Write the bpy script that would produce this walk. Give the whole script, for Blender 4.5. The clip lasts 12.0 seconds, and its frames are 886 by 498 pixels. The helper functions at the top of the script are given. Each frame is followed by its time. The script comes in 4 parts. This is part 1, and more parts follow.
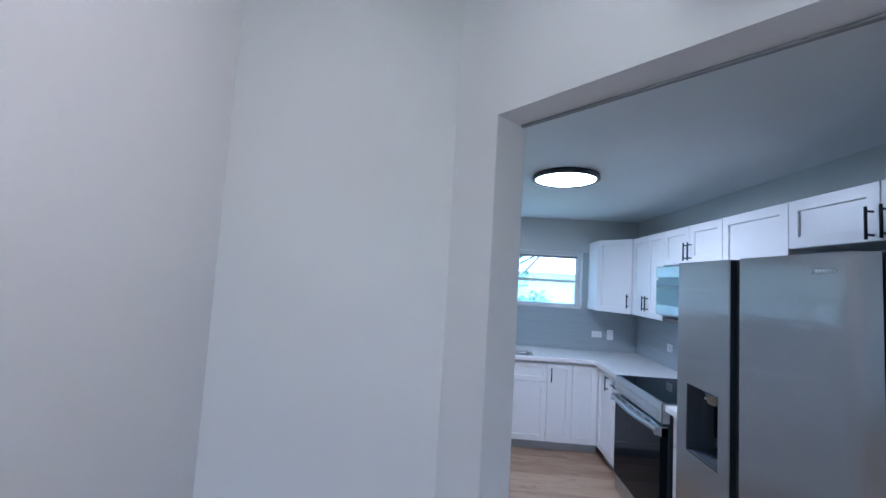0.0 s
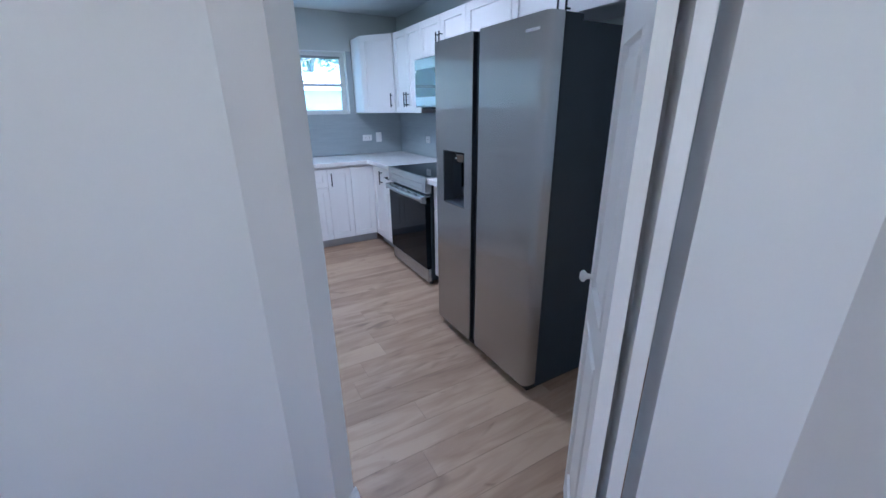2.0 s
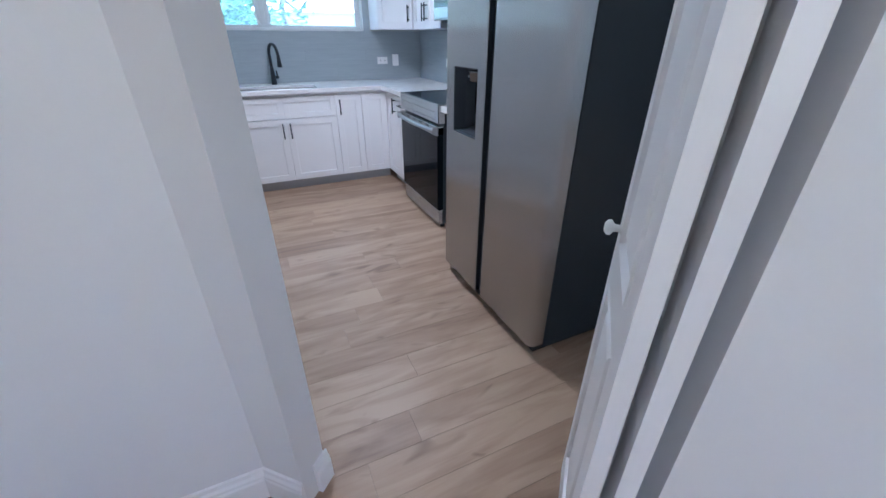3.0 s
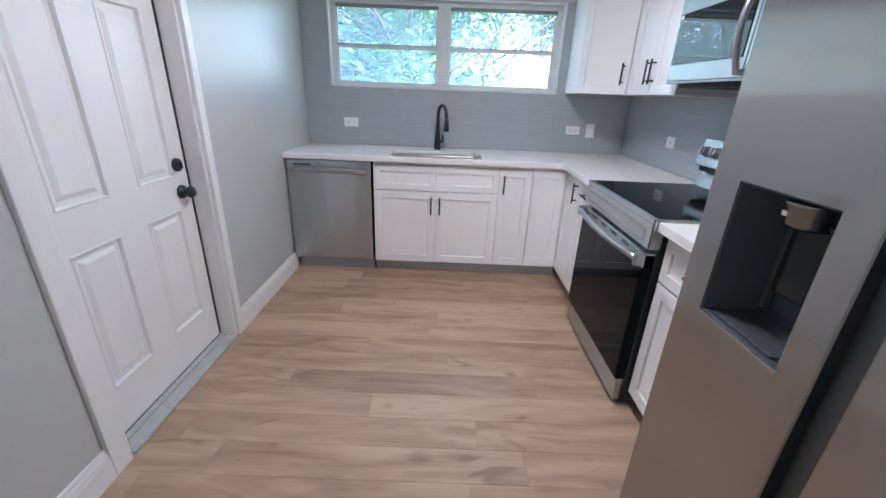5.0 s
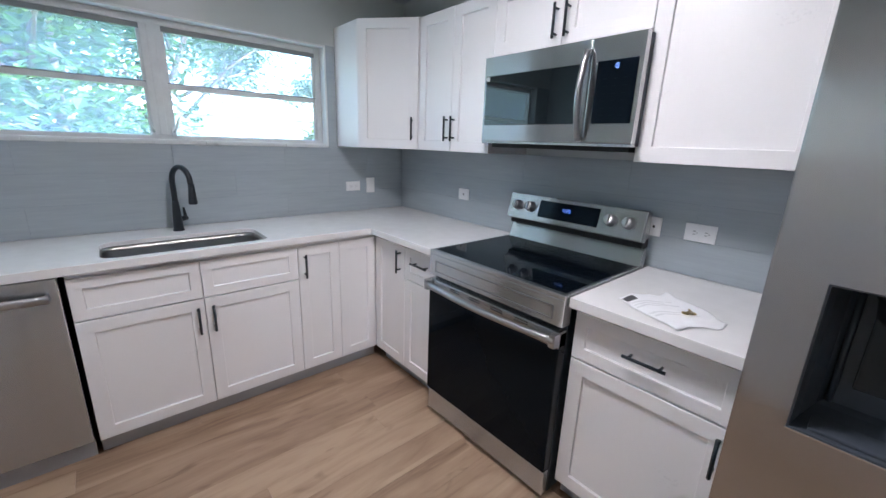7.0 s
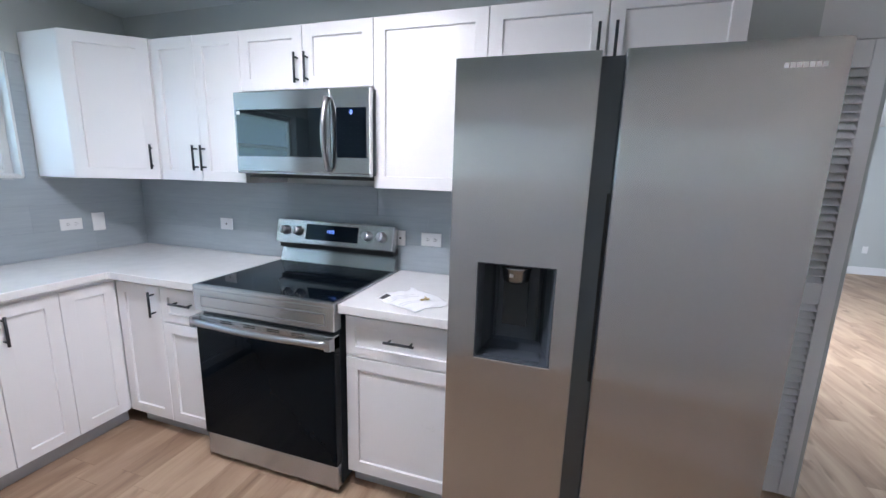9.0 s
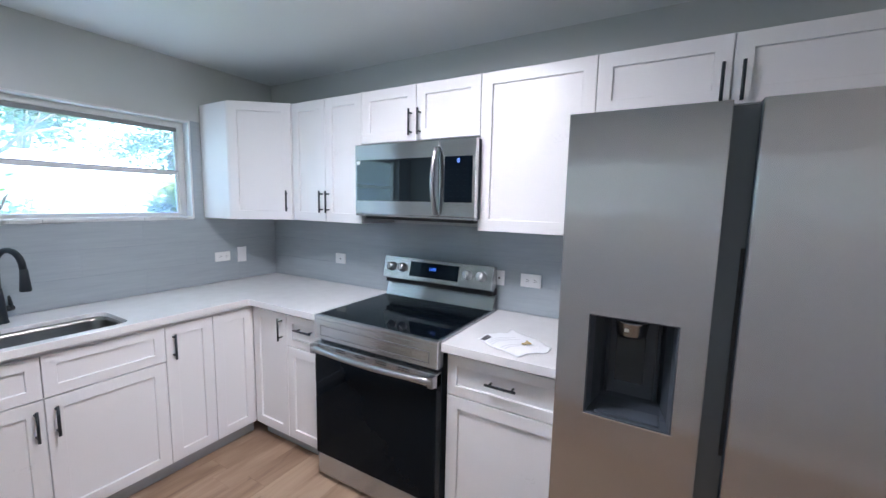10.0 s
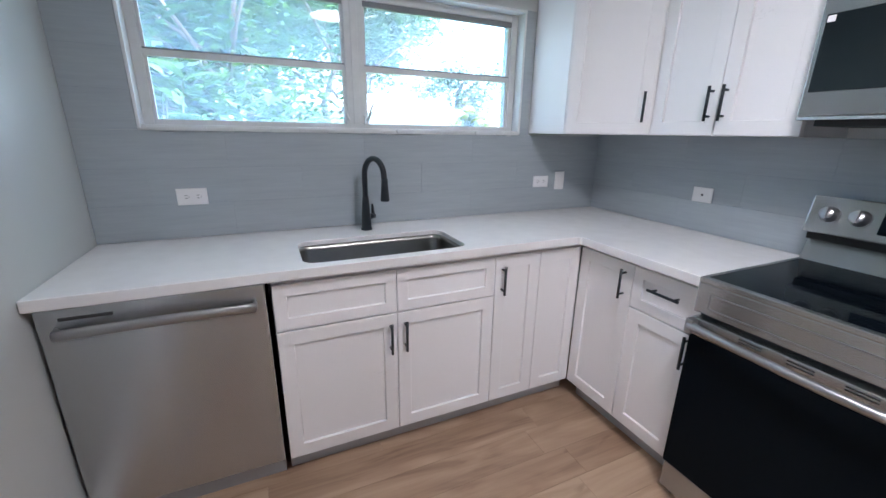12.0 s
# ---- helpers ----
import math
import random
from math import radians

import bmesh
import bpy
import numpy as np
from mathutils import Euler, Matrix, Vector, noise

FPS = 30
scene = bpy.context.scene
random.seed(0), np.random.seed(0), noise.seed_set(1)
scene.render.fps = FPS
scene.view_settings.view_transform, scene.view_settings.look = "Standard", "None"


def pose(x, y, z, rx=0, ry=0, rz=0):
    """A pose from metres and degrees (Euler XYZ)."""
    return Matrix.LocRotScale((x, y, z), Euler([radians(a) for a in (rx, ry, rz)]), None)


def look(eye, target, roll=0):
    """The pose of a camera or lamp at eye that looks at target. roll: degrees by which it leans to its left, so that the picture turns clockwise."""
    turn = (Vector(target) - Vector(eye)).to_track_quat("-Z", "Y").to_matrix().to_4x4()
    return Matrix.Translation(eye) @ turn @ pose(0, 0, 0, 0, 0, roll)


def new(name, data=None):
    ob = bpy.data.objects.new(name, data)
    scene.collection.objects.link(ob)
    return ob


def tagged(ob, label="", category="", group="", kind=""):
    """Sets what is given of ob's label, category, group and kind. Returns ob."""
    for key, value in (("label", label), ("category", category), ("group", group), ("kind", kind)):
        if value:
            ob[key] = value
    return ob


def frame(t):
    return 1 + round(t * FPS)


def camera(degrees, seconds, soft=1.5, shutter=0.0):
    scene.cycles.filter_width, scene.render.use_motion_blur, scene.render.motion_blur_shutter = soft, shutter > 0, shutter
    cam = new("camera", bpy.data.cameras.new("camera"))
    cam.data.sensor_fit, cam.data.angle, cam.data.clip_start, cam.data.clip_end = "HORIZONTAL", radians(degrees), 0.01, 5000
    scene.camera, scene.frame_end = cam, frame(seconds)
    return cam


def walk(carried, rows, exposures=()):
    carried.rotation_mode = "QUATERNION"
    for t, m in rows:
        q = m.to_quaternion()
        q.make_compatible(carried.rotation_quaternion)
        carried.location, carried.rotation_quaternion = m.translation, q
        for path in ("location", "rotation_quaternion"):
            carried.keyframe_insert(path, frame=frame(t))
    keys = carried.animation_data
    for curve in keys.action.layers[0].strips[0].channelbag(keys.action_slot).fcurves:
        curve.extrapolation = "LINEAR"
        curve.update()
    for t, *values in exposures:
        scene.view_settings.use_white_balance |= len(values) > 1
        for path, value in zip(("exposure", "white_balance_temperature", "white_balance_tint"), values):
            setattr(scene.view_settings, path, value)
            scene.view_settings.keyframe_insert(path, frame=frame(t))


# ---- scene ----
cam = camera(97.2, 12.0)
PATH = [
    (0, (-0.104, -0.219, 1.635), (-0.227, 1.771, 1.781), 3.4),
    (0.5, (-0.16, -0.247, 1.65), (0.373, 1.667, 1.885), 2.2),
    (1, (-0.244, -0.309, 1.649), (0.675, 1.458, 1.829), 1.3),
    (1.5, (-0.226, -0.303, 1.548), (0.73, 1.435, 1.292), 0.5),
    (2, (-0.187, -0.301, 1.443), (0.733, 1.337, 0.756), -0.7),
    (2.5, (-0.11, -0.257, 1.338), (0.733, 1.3, 0.408), -0.2),
    (2.7, (-0.05, -0.221, 1.328), (0.753, 1.334, 0.36), 0.0),
    (4.3, (0.316, 0.6, 1.343), (0.634, 2.415, 0.565), 0.4),
    (4.5, (0.333, 0.702, 1.356), (0.538, 2.543, 0.604), 0.3),
    (5, (0.36, 0.939, 1.349), (0.364, 2.797, 0.608), 2.3),
    (5.5, (0.28, 1.192, 1.376), (0.324, 3.076, 0.706), 4.0),
    (6, (0.203, 1.438, 1.372), (0.38, 3.335, 0.764), 2.4),
    (6.5, (0.106, 1.642, 1.428), (0.577, 3.516, 0.911), -0.3),
    (7, (-0.002, 1.726, 1.425), (1.275, 3.175, 0.905), 2.1),
    (7.5, (-0.126, 1.703, 1.412), (1.623, 2.473, 0.822), 4.0),
    (7.7, (-0.153, 1.666, 1.417), (1.666, 2.233, 0.808), 4.3),
    (9.3, (-0.151, 1.523, 1.491), (1.719, 2.161, 1.181), 1.0),
    (9.5, (-0.161, 1.524, 1.518), (1.686, 2.246, 1.258), 1.0),
    (10, (-0.211, 1.581, 1.519), (1.507, 2.577, 1.283), 1.2),
    (10.5, (-0.253, 1.722, 1.487), (1.232, 3.02, 1.157), 0.9),
    (11, (-0.288, 1.89, 1.434), (0.9, 3.435, 0.987), 0.8),
    (11.5, (-0.239, 2.114, 1.366), (0.697, 3.802, 0.841), 0.6),
    (12, (-0.14, 2.377, 1.378), (0.647, 4.126, 0.809), 0.9),
]
EXPOSURES = [(0.0, 3.9, 4700, 12), (1.0, 3.8, 4700, 12), (2.0, 4.0, 4750, 12), (2.7, 4.15, 4900, 12), (4.3, 4.4, 5700, 16), (5.5, 4.15, 5800, 16), (7.2, 4.1, 5900, 15),
             (7.7, 4.2, 5750, 14), (9.3, 4.45, 5700, 15), (10.5, 4.25, 5700, 16), (12.0, 4.15, 5900, 17)]
walk(cam, [(t, look(eye, target, roll)) for t, eye, target, roll in PATH], EXPOSURES)

# strengths of the lights and added lamps, and of the panes' painted haze
SKY, SUN, LED, PUCK = 0.14, 2.3, 4.2, 13.0
HALL_W_POWER, LIV_POWER, SINK_POWER = 1.0, 8.0, 0.22
HAZE = 0.14

# ---- world, sun and exposure ----
world = bpy.data.worlds.new("sky")
scene.world = world
world.use_nodes = True
wn = world.node_tree.nodes
wl = world.node_tree.links
sky = wn.new("ShaderNodeTexSky")
sky.sky_type = "NISHITA"
sky.sun_disc = False
sky.sun_elevation = radians(52)
sky.sun_rotation = radians(101)
sky.air_density = 1.2
sky.dust_density = 1.5
sky.ozone_density = 1.8
wl.new(sky.outputs[0], wn["Background"].inputs["Color"])
wn["Background"].inputs["Strength"].default_value = SKY

sun_data = bpy.data.lights.new("sun", "SUN")
sun_data.energy, sun_data.angle, sun_data.color = SUN, radians(0.6), (1.0, 0.95, 0.87)
sun = new("sun", sun_data)
sun.matrix_world = look((10, -2, 12.5), (0, 0, 0))


def opening_lamp(name, m, w, h, power, color):
    """An area lamp added in a wall opening, in place of light from beyond it."""
    d = bpy.data.lights.new(name, "AREA")
    d.shape, d.size, d.size_y, d.energy, d.color = "RECTANGLE", w, h, power, color
    ob = new(name, d)
    ob.matrix_world = m
    return ob


# ---- materials ----
def bsdf_of(m):
    return m.node_tree.nodes["Principled BSDF"]


def mat(name, color, rough=0.5, metal=0.0, var=0.06, scale=6.0, fine=60.0, bump=0.02, stretch=(1, 1, 1), per_object=0.0,
        rough_var=0.08, coat=0.0, spec=0.5, dist=0.002, tint=(1, 1, 1)):
    """A paint-like surface: colour and gloss vary at two scales, with a fine relief."""
    m = bpy.data.materials.new(name)
    m.use_nodes = True
    nt = m.node_tree
    b = bsdf_of(m)
    tc = nt.nodes.new("ShaderNodeTexCoord")
    mp = nt.nodes.new("ShaderNodeMapping")
    mp.inputs["Scale"].default_value = stretch
    nt.links.new(tc.outputs["Object"], mp.inputs["Vector"])
    big = nt.nodes.new("ShaderNodeTexNoise")
    big.inputs["Scale"].default_value = scale
    big.inputs["Detail"].default_value = 5
    small = nt.nodes.new("ShaderNodeTexNoise")
    small.inputs["Scale"].default_value = fine
    small.inputs["Detail"].default_value = 3
    for n in (big, small):
        nt.links.new(mp.outputs[0], n.inputs["Vector"])
    add = nt.nodes.new("ShaderNodeMath")
    add.operation = "MULTIPLY_ADD"
    nt.links.new(small.outputs["Fac"], add.inputs[0])
    add.inputs[1].default_value = 0.4
    nt.links.new(big.outputs["Fac"], add.inputs[2])
    fac = add.outputs[0]
    if per_object:
        info = nt.nodes.new("ShaderNodeObjectInfo")
        more = nt.nodes.new("ShaderNodeMath")
        more.operation = "MULTIPLY_ADD"
        nt.links.new(info.outputs["Random"], more.inputs[0])
        more.inputs[1].default_value = per_object
        nt.links.new(fac, more.inputs[2])
        fac = more.outputs[0]
    ramp = nt.nodes.new("ShaderNodeMapRange")
    ramp.inputs["From Min"].default_value = 0.35
    ramp.inputs["From Max"].default_value = 1.05 + per_object
    nt.links.new(fac, ramp.inputs["Value"])
    mix = nt.nodes.new("ShaderNodeMix")
    mix.data_type = "RGBA"
    nt.links.new(ramp.outputs[0], mix.inputs["Factor"])
    mix.inputs["A"].default_value = (*[min(1, c * (1 - var)) for c in color], 1)
    mix.inputs["B"].default_value = (*[min(1, c * (1 + var)) for c in color], 1)
    nt.links.new(mix.outputs["Result"], b.inputs["Base Color"])
    rr = nt.nodes.new("ShaderNodeMapRange")
    rr.inputs["From Min"].default_value, rr.inputs["From Max"].default_value = 0.4, 1.0
    rr.inputs["To Min"].default_value = max(0.02, rough - rough_var)
    rr.inputs["To Max"].default_value = min(1, rough + rough_var)
    nt.links.new(add.outputs[0], rr.inputs["Value"])
    nt.links.new(rr.outputs[0], b.inputs["Roughness"])
    b.inputs["Metallic"].default_value = metal
    b.inputs["Specular IOR Level"].default_value = spec
    b.inputs["Specular Tint"].default_value = (*tint, 1)
    b.inputs["Coat Weight"].default_value = coat
    b.inputs["Coat Roughness"].default_value = 0.08
    if bump:
        bp = nt.nodes.new("ShaderNodeBump")
        bp.inputs["Strength"].default_value = bump
        bp.inputs["Distance"].default_value = dist
        nt.links.new(add.outputs[0], bp.inputs["Height"])
        nt.links.new(bp.outputs[0], b.inputs["Normal"])
    return m


def steel(name, color, rough, aniso=0.7, turn=0.0, stretch=(1, 1, 1), var=0.006, wobble=0.5):
    """Brushed stainless steel: streaks along the grain and a stretched gloss."""
    m = mat(name, color, rough, 1.0, var=var, scale=2.0, fine=9.0, bump=0.0, stretch=stretch, rough_var=0.002)
    b = bsdf_of(m)
    nt = m.node_tree
    tc = nt.nodes.new("ShaderNodeTexCoord")
    mp = nt.nodes.new("ShaderNodeMapping")
    mp.inputs["Scale"].default_value = (1, 1, 0.22)
    nt.links.new(tc.outputs["Object"], mp.inputs["Vector"])
    wob = nt.nodes.new("ShaderNodeTexNoise")
    wob.inputs["Scale"].default_value, wob.inputs["Detail"].default_value = 3.2, 1.0
    nt.links.new(mp.outputs[0], wob.inputs["Vector"])
    bp = nt.nodes.new("ShaderNodeBump")
    bp.inputs["Strength"].default_value, bp.inputs["Distance"].default_value = wobble, 0.02
    nt.links.new(wob.outputs["Fac"], bp.inputs["Height"])
    nt.links.new(bp.outputs[0], b.inputs["Normal"])
    tan = m.node_tree.nodes.new("ShaderNodeTangent")
    tan.direction_type, tan.uv_map = "UV_MAP", "grain"
    m.node_tree.links.new(tan.outputs[0], b.inputs["Tangent"])
    b.inputs["Anisotropic"].default_value = aniso
    b.inputs["Anisotropic Rotation"].default_value = turn
    return m


def grained_steel(name, color, rough=0.26, aniso=-0.87):
    """Brushed steel. Below 0 the scratches stand upright and smear reflections level; above 0 they lie level and smear them in height."""
    m = mat(name, color, 0.3, 1.0, var=0.012, scale=3.0, fine=14.0, bump=0.0, stretch=(9, 9, 0.3))
    nt = m.node_tree
    old = bsdf_of(m)
    paint = old.inputs["Base Color"].links[0].from_socket
    gloss = nt.nodes.new("ShaderNodeBsdfAnisotropic")
    gloss.inputs["Roughness"].default_value, gloss.inputs["Anisotropy"].default_value = rough, aniso
    nt.links.new(paint, gloss.inputs["Color"])
    level = nt.nodes.new("ShaderNodeTangent")
    level.direction_type, level.uv_map = "UV_MAP", "grain"
    nt.links.new(level.outputs[0], gloss.inputs["Tangent"])
    nt.nodes.remove(old)
    nt.links.new(gloss.outputs[0], nt.nodes["Material Output"].inputs["Surface"])
    return m


def glow(name, color, strength):
    m = bpy.data.materials.new(name)
    m.use_nodes = True
    b = bsdf_of(m)
    b.inputs["Base Color"].default_value = (0.8, 0.8, 0.8, 1)
    b.inputs["Emission Color"].default_value = (*color, 1)
    b.inputs["Emission Strength"].default_value = strength
    return m


def plank_material():
    """Light oak vinyl plank: long grain, cathedral swirls, a few knots, tone of its own for every plank."""
    m = bpy.data.materials.new("oak_plank")
    m.use_nodes = True
    nt = m.node_tree
    b = bsdf_of(m)
    tc = nt.nodes.new("ShaderNodeTexCoord")
    info = nt.nodes.new("ShaderNodeObjectInfo")
    isl = nt.nodes.new("ShaderNodeNewGeometry")
    rnd = nt.nodes.new("ShaderNodeMath")
    rnd.operation = "ADD"
    nt.links.new(info.outputs["Random"], rnd.inputs[0])
    nt.links.new(isl.outputs["Random Per Island"], rnd.inputs[1])
    off = nt.nodes.new("ShaderNodeVectorMath")
    off.operation = "SCALE"
    off.inputs[0].default_value = (37.0, 11.0, 5.0)
    nt.links.new(rnd.outputs[0], off.inputs["Scale"])
    pos = nt.nodes.new("ShaderNodeVectorMath")
    pos.operation = "ADD"
    nt.links.new(tc.outputs["Object"], pos.inputs[0])
    nt.links.new(off.outputs[0], pos.inputs[1])

    def noise_at(scale, vec, detail=4, distort=0.0):
        mp = nt.nodes.new("ShaderNodeMapping")
        mp.inputs["Scale"].default_value = vec
        nt.links.new(pos.outputs[0], mp.inputs["Vector"])
        n = nt.nodes.new("ShaderNodeTexNoise")
        n.inputs["Scale"].default_value = scale
        n.inputs["Detail"].default_value = detail
        n.inputs["Distortion"].default_value = distort
        nt.links.new(mp.outputs[0], n.inputs["Vector"])
        return n.outputs["Fac"]

    broad = noise_at(1.7, (1.0, 5.5, 1), 3, 1.1)
    grain = noise_at(6.0, (0.45, 13.0, 1), 5, 0.5)
    pores = noise_at(40.0, (0.6, 16.0, 1), 2)
    knots = noise_at(3.2, (1.2, 3.2, 1), 1, 1.0)
    s1 = nt.nodes.new("ShaderNodeMath")
    s1.operation = "MULTIPLY_ADD"
    s1.inputs[1].default_value = 0.25
    nt.links.new(grain, s1.inputs[0])
    nt.links.new(broad, s1.inputs[2])
    s2 = nt.nodes.new("ShaderNodeMath")
    s2.operation = "MULTIPLY_ADD"
    s2.inputs[1].default_value = 0.27
    nt.links.new(rnd.outputs[0], s2.inputs[0])
    nt.links.new(s1.outputs[0], s2.inputs[2])
    ramp = nt.nodes.new("ShaderNodeValToRGB")
    cr = ramp.color_ramp
    cr.elements[0].position, cr.elements[0].color = 0.42, (0.185, 0.112, 0.072, 1)
    cr.elements[1].position, cr.elements[1].color = 1.0, (0.48, 0.345, 0.235, 1)
    e = cr.elements.new(0.70)
    e.color = (0.355, 0.237, 0.157, 1)
    nt.links.new(s2.outputs[0], ramp.inputs["Fac"])
    kr = nt.nodes.new("ShaderNodeMapRange")
    kr.inputs["From Min"].default_value, kr.inputs["From Max"].default_value = 0.66, 0.78
    kr.inputs["To Min"].default_value, kr.inputs["To Max"].default_value = 0.0, 0.60
    nt.links.new(knots, kr.inputs["Value"])
    mix = nt.nodes.new("ShaderNodeMix")
    mix.data_type = "RGBA"
    nt.links.new(kr.outputs[0], mix.inputs["Factor"])
    nt.links.new(ramp.outputs[0], mix.inputs["A"])
    mix.inputs["B"].default_value = (0.16, 0.095, 0.06, 1)
    nt.links.new(mix.outputs["Result"], b.inputs["Base Color"])
    rr = nt.nodes.new("ShaderNodeMapRange")
    rr.inputs["To Min"].default_value, rr.inputs["To Max"].default_value = 0.36, 0.55
    nt.links.new(grain, rr.inputs["Value"])
    nt.links.new(rr.outputs[0], b.inputs["Roughness"])
    bp = nt.nodes.new("ShaderNodeBump")
    bp.inputs["Strength"].default_value, bp.inputs["Distance"].default_value = 0.12, 0.001
    nt.links.new(pores, bp.inputs["Height"])
    nt.links.new(bp.outputs[0], b.inputs["Normal"])
    return m


def window_glass():
    """Old window glass; the bluish haze over the view is mixed into its shader."""
    m = bpy.data.materials.new("hazed_window_glass")
    m.use_nodes = True
    nt = m.node_tree
    nt.nodes.remove(bsdf_of(m))
    out = nt.nodes["Material Output"]
    clear = nt.nodes.new("ShaderNodeBsdfTransparent")
    clear.inputs[0].default_value = (0.89, 0.94, 0.985, 1)
    gloss = nt.nodes.new("ShaderNodeBsdfGlossy")
    gloss.inputs["Roughness"].default_value = 0.02
    fr = nt.nodes.new("ShaderNodeFresnel")
    fr.inputs["IOR"].default_value = 1.45
    a = nt.nodes.new("ShaderNodeMixShader")
    nt.links.new(fr.outputs[0], a.inputs[0])
    nt.links.new(clear.outputs[0], a.inputs[1])
    nt.links.new(gloss.outputs[0], a.inputs[2])
    haze_film = nt.nodes.new("ShaderNodeBsdfTranslucent")
    haze_film.inputs[0].default_value = (0.66, 0.80, 1.0, 1)
    tc = nt.nodes.new("ShaderNodeTexCoord")
    n = nt.nodes.new("ShaderNodeTexNoise")
    n.inputs["Scale"].default_value = 5.0
    n.inputs["Detail"].default_value = 6
    nt.links.new(tc.outputs["Object"], n.inputs["Vector"])
    r = nt.nodes.new("ShaderNodeMapRange")
    r.inputs["To Min"].default_value, r.inputs["To Max"].default_value = HAZE * 0.6, HAZE * 1.4
    nt.links.new(n.outputs["Fac"], r.inputs["Value"])
    c = nt.nodes.new("ShaderNodeMixShader")
    nt.links.new(r.outputs[0], c.inputs[0])
    nt.links.new(a.outputs[0], c.inputs[1])
    nt.links.new(haze_film.outputs[0], c.inputs[2])
    nt.links.new(c.outputs[0], out.inputs["Surface"])
    return m


M_WALL = mat("grey_wall_paint", (0.50, 0.53, 0.525), 0.36, var=0.02, scale=3, fine=180, bump=0.0, rough_var=0.004, spec=0.8)
M_HALL = mat("white_wall_paint", (0.72, 0.72, 0.73), 0.5, var=0.025, scale=2.5, fine=140, bump=0.07)
M_CEIL = mat("ceiling_paint", (0.70, 0.735, 0.75), 0.7, var=0.02, scale=3, fine=120, bump=0.08)
M_TRIM = mat("white_trim_paint", (0.80, 0.80, 0.81), 0.34, var=0.02, scale=5, fine=90, bump=0.02)
M_CAB = mat("white_cabinet_lacquer", (0.82, 0.81, 0.82), 0.33, var=0.012, scale=4, fine=110, bump=0.012)
M_CABIN = mat("cabinet_board", (0.62, 0.61, 0.60), 0.55)
M_KICK = mat("grey_toe_kick", (0.40, 0.41, 0.43), 0.45, var=0.06, scale=8)
M_QUARTZ = mat("white_quartz", (0.78, 0.77, 0.77), 0.22, var=0.035, scale=14, fine=260, bump=0.0, rough_var=0.03)
M_TILE = mat("grey_glazed_tile", (0.36, 0.405, 0.435), 0.09, var=0.09, scale=2.2, fine=9, bump=0.03, stretch=(1.0, 1.0, 22),
             per_object=0.04, rough_var=0.04)
M_GROUT = mat("grey_grout", (0.345, 0.385, 0.415), 0.75)
M_STEEL = grained_steel("brushed_steel", (0.56, 0.565, 0.57), 0.235, 0.78)
M_STEELD = grained_steel("fridge_brushed_steel", (0.56, 0.565, 0.57))
M_STEELW = steel("cool_brushed_steel", (0.52, 0.535, 0.55), 0.26, 1.0, 0.25)
M_STEELH = steel("satin_steel_bar", (0.40, 0.40, 0.41), 0.34, 0.3, 0.0, stretch=(2, 2, 2), var=0.006, wobble=0.0)
M_SINK = mat("sink_steel", (0.30, 0.288, 0.277), 0.30, 1.0, var=0.05, scale=5, fine=60, bump=0.0, rough_var=0.03)
M_BGLASS = mat("black_glass", (0.003, 0.005, 0.008), 0.035, var=0.1, bump=0.0, rough_var=0.01, spec=0.20, tint=(0.62, 0.85, 1.0))
bsdf_of(M_BGLASS).inputs["IOR"].default_value = 1.36
M_MGLASS = mat("tinted_mirror_glass", (0.004, 0.006, 0.008), 0.020, var=0.1, bump=0.0, rough_var=0.006, spec=0.65, tint=(0.85, 0.97, 1.0))
bsdf_of(M_MGLASS).inputs["IOR"].default_value = 1.6
M_BLACK = mat("matt_black_metal", (0.010, 0.015, 0.021), 0.36, 0.0, var=0.12, scale=20, bump=0.02)
M_DARK = mat("dark_grey_side", (0.020, 0.031, 0.043), 0.42, 0.0, var=0.06, scale=7, fine=200, bump=0.03)
M_CAVITY = mat("dispenser_grey_plastic", (0.056, 0.068, 0.085), 0.40, var=0.05, bump=0.0)
M_PADDLE = mat("glossy_dark_paddle", (0.012, 0.016, 0.020), 0.12, var=0.05, bump=0.0)
M_GRIP = mat("grip_grey", (0.11, 0.125, 0.135), 0.35, 0.6, var=0.05)
M_RUBBER = mat("black_rubber", (0.012, 0.012, 0.013), 0.6)
M_PLATE = mat("white_plastic", (0.80, 0.80, 0.80), 0.35, var=0.015)
M_SLOT = mat("dark_slot", (0.03, 0.03, 0.03), 0.6)
M_ALU = mat("white_window_aluminium", (0.66, 0.68, 0.68), 0.45, var=0.09, scale=10, fine=70, bump=0.08)
M_RAIL = mat("grey_window_track", (0.22, 0.23, 0.24), 0.5, var=0.12, scale=14)
M_SILL = mat("worn_threshold", (0.42, 0.44, 0.43), 0.55, var=0.18, scale=9, fine=50, bump=0.15)
M_PAPER = mat("white_paper", (0.82, 0.82, 0.84), 0.7, var=0.03, scale=12)
M_INK = mat("dark_print", (0.05, 0.05, 0.055), 0.6)
M_PRINT = mat("faint_grey_print", (0.68, 0.68, 0.70), 0.7)
M_BRASS = mat("brass_key", (0.60, 0.44, 0.18), 0.3, 1.0)
M_CHROME = mat("chrome", (0.72, 0.72, 0.73), 0.12, 1.0, var=0.02)
M_PLANK = plank_material()
M_SUBFLOOR = mat("dark_floor_joint", (0.25, 0.165, 0.105), 0.8)
M_GLASS = window_glass()
M_LED = glow("led_diffuser", (1.0, 0.94, 0.89), LED)
M_PUCK = glow("puck_diffuser", (1.0, 0.77, 0.59), PUCK)
